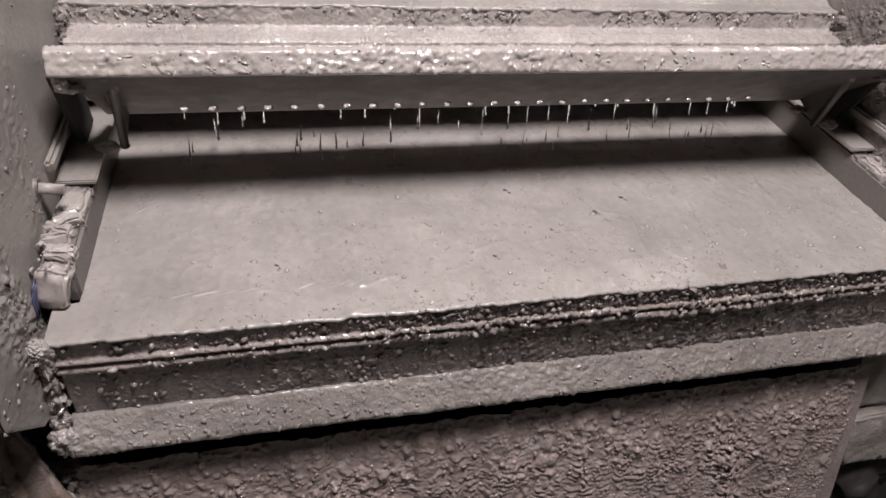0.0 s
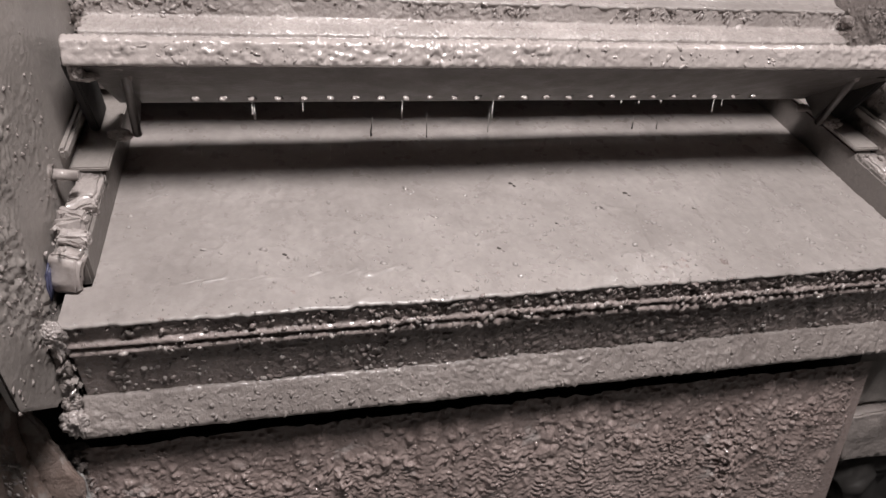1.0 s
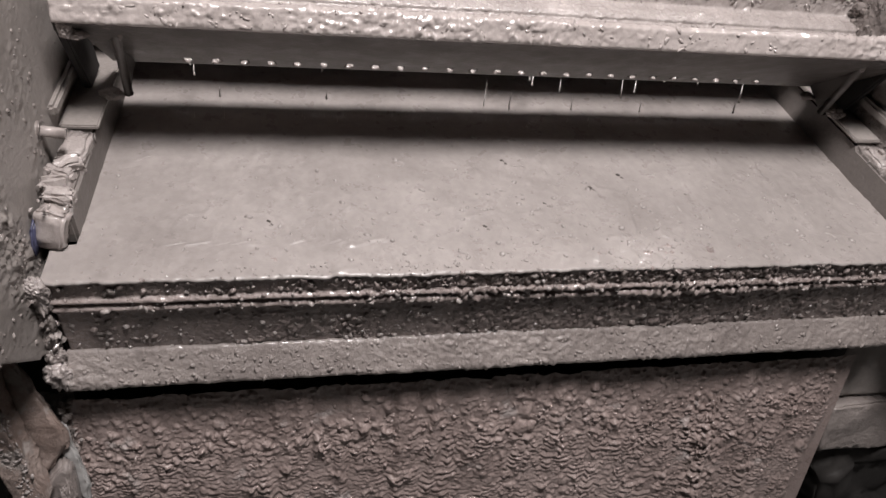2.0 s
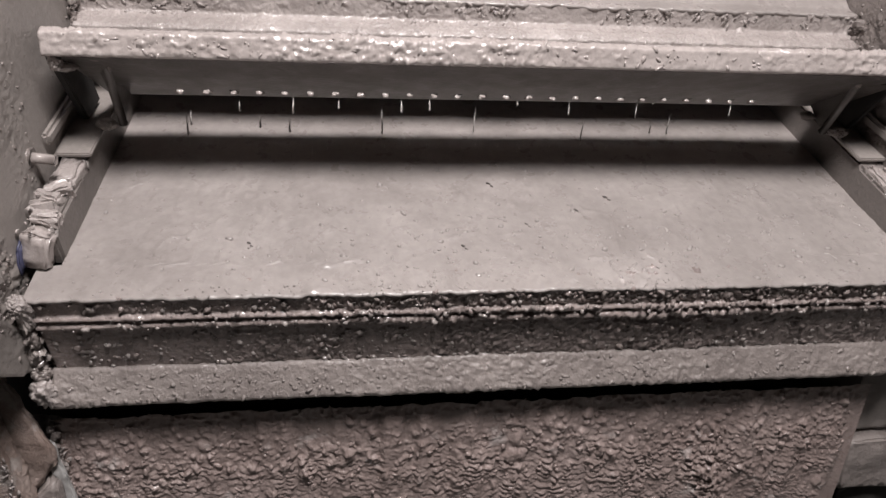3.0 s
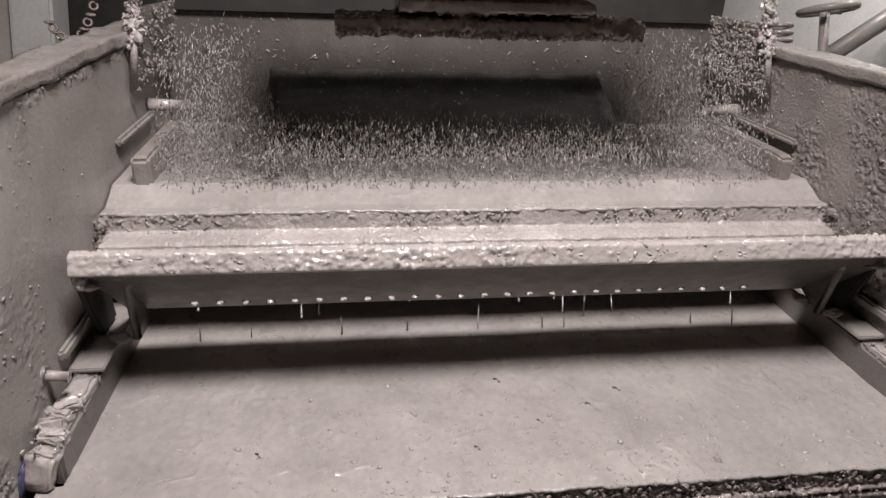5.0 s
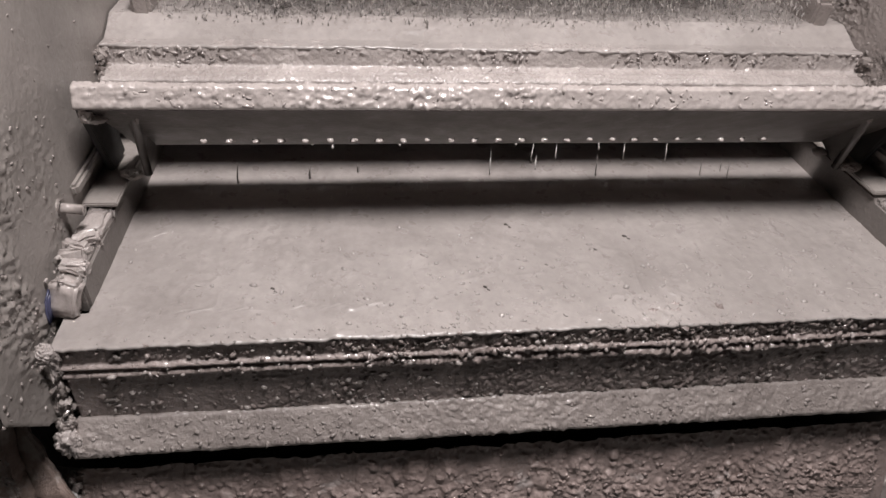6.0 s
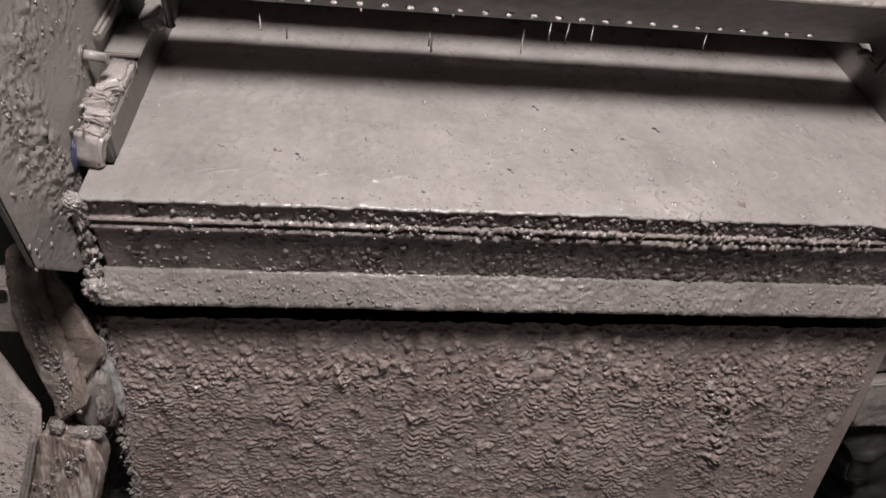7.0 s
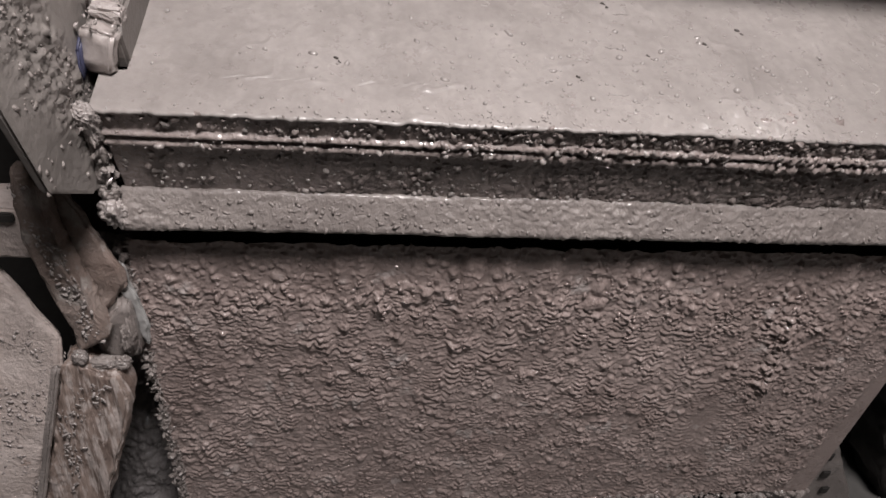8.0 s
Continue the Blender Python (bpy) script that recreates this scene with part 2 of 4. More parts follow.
def grit(name, points, normals, radii, mat, parent, frame_m=DECK, label="", seed=1, flat=0.75, stretch=1.25, smooth=False, sink=0.25, ragged=1.0):
    """Thousands of small angular crumbs stuck on a surface, joined into one mesh."""
    bm = bmesh.new()
    bmesh.ops.create_icosphere(bm, subdivisions=1, radius=1)
    v0 = np.array([v.co[:] for v in bm.verts])
    f0 = np.array([[v.index for v in f.verts] for f in bm.faces])
    bm.free()
    rng = np.random.default_rng(seed)
    p, n, r = np.asarray(points, float), np.asarray(normals, float), np.asarray(radii, float)
    n = n / np.linalg.norm(n, axis=1, keepdims=True)
    side = np.cross(n, rng.normal(size=n.shape))
    side /= np.linalg.norm(side, axis=1, keepdims=True)
    other = np.cross(n, side)
    k = 1 + ragged * rng.uniform(-0.4, 0.25, (len(p), len(v0)))
    a, b = r * rng.uniform(0.8, stretch, len(p)), r * rng.uniform(0.6, 1.0, len(p))
    c = r * flat * rng.uniform(0.6, 1.2, len(p))
    v = (k[..., None] * v0[None])
    w = v[..., 0:1] * (side * a[:, None])[:, None] + v[..., 1:2] * (other * b[:, None])[:, None] + v[..., 2:3] * (n * c[:, None])[:, None]
    w = w + (p + n * (r * flat * (0.5 - sink))[:, None])[:, None]
    faces = (f0[None] + (np.arange(len(p)) * len(v0))[:, None, None]).reshape(-1, 3)
    return mesh_ob(name, placed(w.reshape(-1, 3), frame_m), faces.tolist(), mat, parent, label, smooth, "stuff")


def clod(name, at, radii, mat, parent, frame_m=DECK, label="", seed=1, rough=0.45):
    """One craggy lump of caked mud."""
    bm = bmesh.new()
    bmesh.ops.create_icosphere(bm, subdivisions=5, radius=1)
    v = np.array([p.co[:] for p in bm.verts])
    f = [[p.index for p in q.verts] for q in bm.faces]
    bm.free()
    o = v + seed * 3.1
    d = 0.5 * value_noise(o, 1.4, seed) + 0.55 * np.abs(value_noise(o, 3.3, seed + 1)) + 0.4 * np.abs(value_noise(o, 7.5, seed + 2)) + 0.2 * value_noise(o, 17, seed + 3)
    w = v * (0.8 + rough * d)[:, None] * np.array(radii) + np.array(at)
    return mesh_ob(name, placed(w, frame_m), f, mat, parent, label)


def sizes(rng, n, small, large):
    """Many small ones, few large."""
    return small + (large - small) * rng.random(n) ** 3.5


# ---- the hall ----
def setting(name, bm, mat, label):
    ob = part(name, bm, mat, None, label, Matrix())
    return tagged(ob, category="setting", kind="structure")


def hall():
    setting("floor", box(-5, 5, -5, 5, -0.2, 0, 0), CONCRETE, "dark damp concrete floor of the plant hall")
    setting("ceiling", box(-5, 5, -5, 5, 4.2, 4.4, 0), CONCRETE, "grey concrete ceiling of the plant hall")
    setting("wall_north", box(-5, 5, 5, 5.2, 0, 4.2, 0), CONCRETE, "plain grey concrete wall behind the screen")
    setting("wall_south", box(-5, 5, -5.2, -5, 0, 4.2, 0), CONCRETE, "plain grey concrete wall of the hall")
    setting("wall_east", box(5, 5.2, -5, 5, 0, 4.2, 0), CONCRETE, "plain grey concrete wall of the hall")
    setting("wall_west", box(-5.2, -5, -5, 5, 0, 4.2, 0), CONCRETE, "plain grey concrete wall of the hall")
    # Unseen fixtures: the first for hall_lamp, the second added without its own light.
    for x, y, z in ((-0.05, -0.95, 3.36), (1.2, 3.2, 3.94)):
        fixture = thing("ceiling_lamp", (x, y, z), "unseen round enamelled lamp hanging from the ceiling", "lamp", "hall lamps")
        bm = bmesh.new()
        bmesh.ops.create_cone(bm, cap_ends=False, segments=32, radius1=0.2, radius2=0.06, depth=0.14)
        bm.transform(pose(x, y, z + 0.07))
        part("shade", bm, PAINT, fixture, "white enamel shade", Matrix())
        part("cord", rod((x, y, z + 0.14), (x, y, 4.2), 0.008), BLACK, fixture, "black cord", Matrix())


# ---- the vibrating screen ----
SCREEN = thing("vibrating_screen", DECK @ Vector((0, 0.3, -0.3)), "mud-caked steel vibrating screen with two sloping decks", "machine")


def side_plates():
    outline = [(-0.04, -0.12), (-0.12, -0.02), (-0.125, 0.15), (0.1, 0.53), (1.5, 0.53), (1.5, -0.35), (0.25, -0.35)]
    for s in (-1, 1):
        a, b = sorted((s * 0.762, s * 0.774))
        plate = part("side_plate", prism(outline, "x", a, b), PLATE, SCREEN, "grey mud-stained steel side plate")
        # top flange, turned outwards, under a crust
        lo, hi = sorted((s * 0.752, s * 0.83))
        ys = np.arange(0.1, 1.5, 0.008)
        pr = resample([(lo, 0.525), (lo, 0.55), (hi, 0.55), (hi, 0.525)], 0.007)
        p = np.stack([np.tile(pr[:, 0], (len(ys), 1)), np.tile(ys[:, None], (1, len(pr))), np.tile(pr[:, 1], (len(ys), 1))], -1)
        q = p.reshape(-1, 3)
        q[:, 2] += 0.006 * value_noise(q, 14, 3) + 0.004 * pebbles(q[:, 1], q[:, 0] + q[:, 2], 0.02, 4)
        q[:, 0] += 0.005 * value_noise(q, 25, 5)
        sheet("top_flange", p if s > 0 else p[:, ::-1], MUD, plate, label="light crusted top flange", closed=True)


def mud_on_plates():
    """The crust on the inner faces of the side plates: thin on one, pimpled all over on the other."""
    step = 0.0038
    zs = np.arange(-0.119, 0.522, step)
    ks = np.linspace(0, 1, int(1.36 / step))
    K, Z = np.meshgrid(ks, zs, indexing="ij")
    front = np.where(Z < -0.02, -0.121 - (Z + 0.02) * 0.8, np.where(Z < 0.15, -0.1225, -0.125 + (Z - 0.15) * 0.592))
    Y = front + K * (1.25 - front)
    f = np.stack([Y.ravel(), Z.ravel(), np.zeros(Y.size)], 1)
    for s in (-1, 1):
        seed = 60 + s * 7
        y, z = f[:, 0], f[:, 1]
        patch = value_noise(f, 7, seed)
        if s < 0:
            belt = np.exp(-((y - 0.16 - 0.35 * (z - 0.1)) / 0.035) ** 2) * np.clip(patch * 2 + 0.3, 0, 1)
            gate = np.clip((0.05 - 0.45 * (z - 0.1) + 0.1 * patch - y) / 0.05, 0, 1) * np.clip((y + 0.085 + 0.3 * (z - 0.1) + 0.05 * patch) / 0.05, 0.12, 1) + 0.4 * belt + 0.35 * np.clip(patch * 2 - 0.5 - np.abs(y - 0.18) * 3, 0, 1)
            rim = np.clip((z - 0.5 + 0.02 * value_noise(f, 40, 5)) / 0.015, 0, 1)
            gate = gate + 0.5 * rim
        else:
            smooth_band = np.exp(-((y - 0.55 + 0.1 * patch) / 0.05) ** 2)
            gate = np.clip(0.75 + 0.7 * patch, 0.12, 1) * (1 - 0.9 * smooth_band)
        d = 0.0022 * value_noise(f, 11, seed + 1) + 0.002
        skew = y + 0.6 * z
        d = d + gate * (0.008 * pebbles(skew, z * 1.6, 0.012, seed, 0.75) + 0.005 * pebbles(y + 3, z, 0.0075, seed + 2, 0.75) + (0.011 if s < 0 else 0.0) * pebbles(skew, z * 1.5 + 2, 0.026, seed + 3, 0.4) * np.clip(patch + 0.5, 0, 1) + 0.0012 * value_noise(f, 150, seed + 6))
        d = np.maximum(d, 0.0008) * np.clip((y - front.ravel()) / 0.004, 0.2, 1)
        X = s * (0.7615 - d.reshape(Y.shape))
        p = np.stack([X, Y, Z], -1)
        rng = np.random.default_rng(seed)
        pick = rng.choice(len(f), 16000, p=(np.clip(gate, 0.015, 1) / np.clip(gate, 0.015, 1).sum()))
        pts = np.stack([X.ravel()[pick], y[pick] + rng.normal(0, 0.003, 16000), z[pick] + rng.normal(0, 0.003, 16000)], 1)[: 900 if s < 0 else 9000]
        grit("plate_grit", pts, np.tile((-s, -0.25, 0.3), (len(pts), 1)), sizes(rng, len(pts), 0.0012, 0.005 if s < 0 else 0.0042), MUD, SCREEN, label="mud crumbs on the side plate", seed=seed + 3, flat=0.55, stretch=1.7, smooth=True, sink=0.45)
        sheet("mud_crust", p if s > 0 else p[:, ::-1], MUD if s > 0 else PLATE, SCREEN, label="mud crust on the side plate")


def lower_deck():
    # the lip: a face square to the deck, with a double ridge, and the angle below it
    face = [(0.002, -0.001), (0.05, -0.006), (0.05, -0.155), (0.0, -0.155), (0.0, -0.064), (-0.004, -0.061), (-0.0075, -0.0575), (-0.008, -0.0545), (-0.004, -0.0505), (0.002, -0.0485), (0.002, -0.046), (-0.004, -0.044), (-0.0065, -0.041), (-0.006, -0.0385), (-0.001, -0.036), (0.002, -0.034)]
    lip = crusted_bar("front_lip", face, -0.737, 0.752, DARKMUD, SCREEN, 0.0024, 0.0068, 0.0085, 0.0016, 2, 0.5, label="dark wet lip with a double ridge",
                rough_at=lambda x, z: np.where(z > -0.004, 0.1, 0.3 + 0.85 * np.exp(-((x - 0.15) / 0.42) ** 2)))
    angle = [(0.002, -0.152), (-0.006, -0.153), (-0.04, -0.196), (-0.04, -0.204), (0.012, -0.198)]
    steel_angle = crusted_bar("lip_angle", angle, -0.742, 0.756, MUD, SCREEN, 0.0028, 0.0038, 0.008, 0.0016, 4, 0.42, label="lighter mud-coated steel angle")
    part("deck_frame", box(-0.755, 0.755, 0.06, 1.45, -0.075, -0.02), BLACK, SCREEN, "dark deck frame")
    rng = np.random.default_rng(8)

    def ends(x, y, z0, z1, n, name):
        z = rng.uniform(z0, z1, n)
        pts = np.stack([x + rng.normal(0, 0.007, n), y + rng.normal(0, 0.009, n), z], 1)
        nor = np.stack([rng.normal(0, 1, n), rng.normal(-1, 0.7, n), rng.normal(0.5, 0.7, n)], 1)
        grit(name, pts, nor, sizes(rng, n, 0.003, 0.011), MUD, SCREEN, label="clods of mud at the lip's end", seed=int(abs(x * 1000) + n), flat=0.7, stretch=1.8)

    for x, y, z, r, seed in ((-0.752, -0.022, -0.18, (0.021, 0.024, 0.03), 3), (-0.748, -0.004, -0.012, (0.018, 0.014, 0.024), 5), (-0.746, 0.0, -0.04, (0.013, 0.014, 0.022), 7), (-0.752, 0.0, -0.075, (0.013, 0.013, 0.026), 9), (-0.757, -0.006, -0.115, (0.011, 0.012, 0.03), 11), (-0.755, -0.012, -0.148, (0.014, 0.013, 0.02), 13), (0.757, -0.01, -0.18, (0.018, 0.02, 0.028), 15), (0.757, 0.0, -0.03, (0.014, 0.014, 0.03), 17)):
        clod("mud_clod", (x, y, z), r, PALE if z > -0.05 or z < -0.16 else MUD, SCREEN, label="craggy clod of mud at the lip's end", seed=seed)
    ends(-0.752, -0.002, -0.2, 0.0, 90, "end_crust")
    ends(0.757, 0.0, -0.2, 0.0, 120, "end_crust")
    # crumbs on the lip's face, thickest in the middle, and on the angle
    n = 5200
    x = rng.uniform(-0.73, 0.75, n)
    keep = rng.random(n) < 0.22 + 0.78 * np.exp(-((x - 0.12) / 0.4) ** 2)
    x = x[keep]
    z = np.where(rng.random(len(x)) < 0.45, rng.uniform(-0.034, -0.002, len(x)), rng.uniform(-0.155, -0.06, len(x)))
    y = np.where((z < -0.031) & (z > -0.06), -0.009, 0.0)
    tone = rng.random(len(x)) < 0.7
    for chosen, mat, seed in ((tone, DARKMUD, 81), (~tone, MUD, 85)):
        grit("lip_grit", np.stack([x, y, z], 1)[chosen], np.tile((0, -1, 0.2), (chosen.sum(), 1)), sizes(rng, chosen.sum(), 0.0013, 0.0062), mat, lip, label="wet crumbs on the lip", seed=seed, flat=0.7, stretch=1.9, smooth=True, sink=0.4, ragged=1.5)
    n = 1000
    x, z = rng.uniform(-0.73, 0.75, n), rng.uniform(-0.155, -0.02, n)
    grit("pale_grit", np.stack([x, np.where((z < -0.031) & (z > -0.06), -0.009, 0.0), z], 1), np.tile((0, -1, 0.2), (n, 1)), sizes(rng, n, 0.0012, 0.0072), PALE, lip, label="pale crumbs on the lip", seed=82, flat=0.7, smooth=True, sink=0.35)
    n = 1300
    x, k = rng.uniform(-0.73, 0.75, n), rng.uniform(0.02, 1, n)
    grit("angle_grit", np.stack([x, -0.007 - 0.034 * k, -0.155 - 0.042 * k], 1), np.tile((0, -0.8, 0.6), (n, 1)), sizes(rng, n, 0.001, 0.0055), MUD, steel_angle, label="pale crumbs on the angle", seed=83, flat=0.5, stretch=1.8, smooth=True, sink=0.4)
    n = 420
    x = np.clip(rng.normal(0.02, 0.3, n), -0.72, 0.74)
    grit("edge_bead", np.stack([x, rng.uniform(-0.003, 0.02, n), np.full(n, 0.001)], 1), np.tile((0, -0.6, 1), (n, 1)), rng.uniform(0.0008, 0.0019, n), BEAD, lip, label="glossy beads along the lip", seed=84)


def paste(x, y, seed):
    """Height of the paste's own relief, y metres behind its edge."""
    q = np.stack([x, y * 0.7, np.full(len(x), 0.3)], 1)
    near = np.clip((0.4 - y) / 0.15, 0, 1)
    d = 0.0026 * value_noise(q, 6, seed) + 0.0012 * value_noise(q, 19, seed + 1) + 0.0008 * value_noise(q, 55, seed + 2) * near
    bumpy = np.clip(value_noise(q, 5, seed + 4) + 0.35, 0, 1) * near
    d = d + bumpy * (0.0045 * pebbles(q[:, 0], q[:, 1], 0.02, seed + 5, 0.35) + 0.0035 * pebbles(q[:, 0] + 2, q[:, 1], 0.009, seed + 8, 0.25))
    fold = np.clip(1 - np.abs(value_noise(q, 21, seed + 9)) / 0.1, 0, 1) * np.clip(value_noise(q, 24, seed + 10) * 3 - 0.7, 0, 1)
    return d + 0.0024 * fold * near


def slurry_sheet(name, y0, y1, z, half, seed, label, front_half=None, pile=0.0):
    """Paste over a deck, rolled over the lip's edge, with blisters and curled wrinkles."""
    step = 0.0036
    nose = np.array([(0.002, -0.009), (-0.0015, -0.0065), (-0.003, -0.0035), (-0.002, -0.0012), (0.0006, 0.0)])
    ks = np.linspace(-1, 1, int(2 * half / step))
    ys = np.concatenate([y0 + nose[:, 0], np.arange(y0 + 0.004, y0 + 0.5, step), np.linspace(y0 + 0.504, y1, 60)])
    K, Y = np.meshgrid(ks, ys, indexing="ij")
    drop = np.concatenate([nose[:, 1], np.zeros(len(ys) - len(nose))])[None, :]
    X = K * np.where(Y < y0 + 0.07, front_half or half, half)
    d = paste(X.ravel(), Y.ravel() - y0, seed)
    q = np.stack([X.ravel(), Y.ravel() * 0.7, np.full(X.size, 0.3)], 1)
    wobble = (0.003 * value_noise(q, 60, seed + 6) + 0.002 * value_noise(q, 160, seed + 7)).reshape(X.shape)
    rise = pile * np.clip((Y - y0 - 0.03) / 0.06, 0, 1) / 0.8
    Y = Y + wobble * (Y < y0 + 0.003)
    Z = z + d.reshape(X.shape) + drop + 0.8 * rise
    ob = sheet(name, np.stack([X, Y, Z], -1), SLURRY, None, label=label)
    return tagged(ob, label, "slurry", kind="stuff")


def liners():
    for s in (-1, 1):
        def sx(a, b):
            return sorted((s * a, s * b))
        a, b = sx(0.708, 0.752)
        part("deck_liner", prism([(0.085, -0.01), (0.085, 0.045), (0.1, 0.056), (0.255, 0.058), (0.262, 0.066), (0.85, 0.066), (0.85, -0.01)], "x", a, b, 0.005), RUBBER, SCREEN, "mud-grey side liner beside the deck")
        a, b = sx(0.7, 0.758)
        part("liner_cover", prism([(0.262, 0.069), (0.262, 0.077), (0.85, 0.077), (0.85, 0.069)], "x", a, b, 0.002), PLATE, SCREEN, "smooth grey cover plate")
        a, b = sx(0.745, 0.76)
        part("guide_bar", box(a, b, 0.24, 0.85, 0.105, 0.125, 0.005), PLATE, SCREEN, "thin bar along the side plate")
        pin = part("pin", rod((s * 0.762, 0.19, 0.118), (s * 0.722, 0.19, 0.112), 0.008), WET, SCREEN, "wet steel pin", smooth=True)
        part("pin_head", rod((s * 0.762, 0.19, 0.118), (s * 0.754, 0.19, 0.117), 0.014), MUD, pin, "mud-caked pin head", smooth=True)
        rng = np.random.default_rng(11 + s)
        for i, (y, w) in enumerate(((0.08, 0.026), (0.11, 0.018), (0.131, 0.014), (0.152, 0.017), (0.176, 0.018), (0.225, 0.058))):
            low, high = (0.0, 0.058) if i == 0 else (0.045, 0.066 + rng.uniform(0, 0.012))
            wild = 0.15 if i == 5 else 1
            shift = rng.uniform(-0.006, 0.006)
            bm = box(*sx(0.71 + shift, 0.75 + shift), y - w * 0.6, y + w * 0.6, low, high, 0.004, pose(0, 0, 0, wild * rng.uniform(-24, 10), wild * rng.uniform(-10, 10), wild * rng.uniform(-22, 22)))
            bmesh.ops.subdivide_edges(bm, edges=bm.edges[:], cuts=3, use_grid_fill=True)
            for v in bm.verts:
                v.co += noise.noise_vector(v.co * 70) * 0.004 + noise.noise_vector(v.co * 210) * 0.0025
            part("wedge", bm, WET if i == 0 else PALE, SCREEN, "pale wet wedge clamping the liner", smooth=i in (0, 5))
        part("paint_patch", rough_prism([(0.045, 0.004), (0.085, 0.0), (0.088, 0.05), (0.06, 0.04)], "x", *sx(0.7535, 0.759), 0.002, 40), BLUE, SCREEN, "old blue paint showing through the mud", smooth=True)
        n = 40
        pts = np.stack([s * rng.uniform(0.705, 0.755, n), rng.uniform(0.07, 0.255, n), rng.uniform(0.055, 0.074, n)], 1)
        grit("wedge_grit", pts, np.stack([rng.normal(0, 0.5, n), rng.normal(0, 0.5, n), np.ones(n)], 1), sizes(rng, n, 0.002, 0.007), PALE, SCREEN, label="mud crumbs on the wedges", seed=90 + s, stretch=1.8)


TRAY_Y, TRAY_Z = 0.42, 0.104
HOLES = [-0.5735 + 0.0456 * i for i in range(25)]


def tray():
    # pale rim, underside panel with drip holes
    rim = [(0.256, 0.25), (0.253, 0.255), (0.266, 0.284), (0.28, 0.286), (0.285, 0.25)]
    crusted_bar("tray_rim", rim, -0.722, 0.758, WET, SCREEN, 0.0026, 0.0058, 0.0085, 0.0026, 9, 0.55, label="pale wet rim of the drip tray",
                rough_at=lambda x, z: np.where(z < 0.254, 0.05, 1.0))
    y0, z0, y1, z1 = 0.262, 0.249, TRAY_Y, TRAY_Z
    bm = bmesh.new()
    cuts = sorted([-0.7, 0.735] + [h + o for h in HOLES for o in (-0.006, 0.006)])
    rows = (0.0, 0.5, 0.8, 0.885, 1.0)
    vs = [[bm.verts.new((x, y0 + (y1 - y0) * k, z0 + (z1 - z0) * k)) for k in rows] for x in cuts]
    for i in range(len(cuts) - 1):
        for j in range(len(rows) - 1):
            if j == 2 and i % 2 == 1:
                continue
            bm.faces.new((vs[i][j], vs[i + 1][j], vs[i + 1][j + 1], vs[i][j + 1]))
    bmesh.ops.recalc_face_normals(bm, faces=bm.faces)
    bmesh.ops.solidify(bm, geom=bm.faces[:], thickness=0.002)
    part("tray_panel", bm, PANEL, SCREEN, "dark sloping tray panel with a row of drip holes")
    # wet mud hanging at the rear of each hole
    rng = np.random.default_rng(52)
    for h in HOLES:
        k = 0.875
        spots = [(h + rng.uniform(-0.004, 0.004), y0 + (y1 - y0) * k - 0.002, z0 + (z1 - z0) * k - 0.001 + rng.uniform(-0.002, 0.001), rng.uniform(0.0038, 0.0054)) for j in range(3)]
        blobs("hole_mud", spots, WET, SCREEN, label="pale wet mud in a drip hole", detail=2, seed=53)
    for s in (-1, 1):
        a, b = sorted((s * 0.664, s * 0.672))
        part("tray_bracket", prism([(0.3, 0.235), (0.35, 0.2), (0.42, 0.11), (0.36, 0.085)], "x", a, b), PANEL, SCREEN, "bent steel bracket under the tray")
        for k, (x, y, z, r) in enumerate(((0.712, 0.27, 0.235, (0.012, 0.012, 0.014)), (0.702, 0.272, 0.226, (0.02, 0.01, 0.006)), (0.655, 0.276, 0.243, (0.018, 0.01, 0.007)), (0.648, 0.3, 0.225, (0.006, 0.008, 0.022)), (0.69, 0.335, 0.09, (0.02, 0.012, 0.01)))):
            clod("mud_covered_bolt", (s * x, y, z), r, WET if k < 3 else MUD, SCREEN, label="pale bolt under wet mud", seed=31 + k)
        part("tray_lug", box(*sorted((s * 0.685, s * 0.735)), 0.29, 0.36, 0.215, 0.249, 0.004), BLACK, SCREEN, "dark lug")
        part("side_brace", prism([(0.3, 0.23), (0.4, 0.23), (0.43, 0.085), (0.36, 0.082)], "x", *sorted((s * 0.726, s * 0.74)), 0.003), BLACK, SCREEN, "dark brace from tray to liner")
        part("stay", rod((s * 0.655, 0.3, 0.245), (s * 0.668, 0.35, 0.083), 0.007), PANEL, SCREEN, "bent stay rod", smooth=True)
        if s > 0:
            blobs("foot_lug", [(0.645, 0.385, 0.1, 0.012), (0.655, 0.385, 0.098, 0.01)], MUD, SCREEN, label="pale lug", detail=2, seed=8)


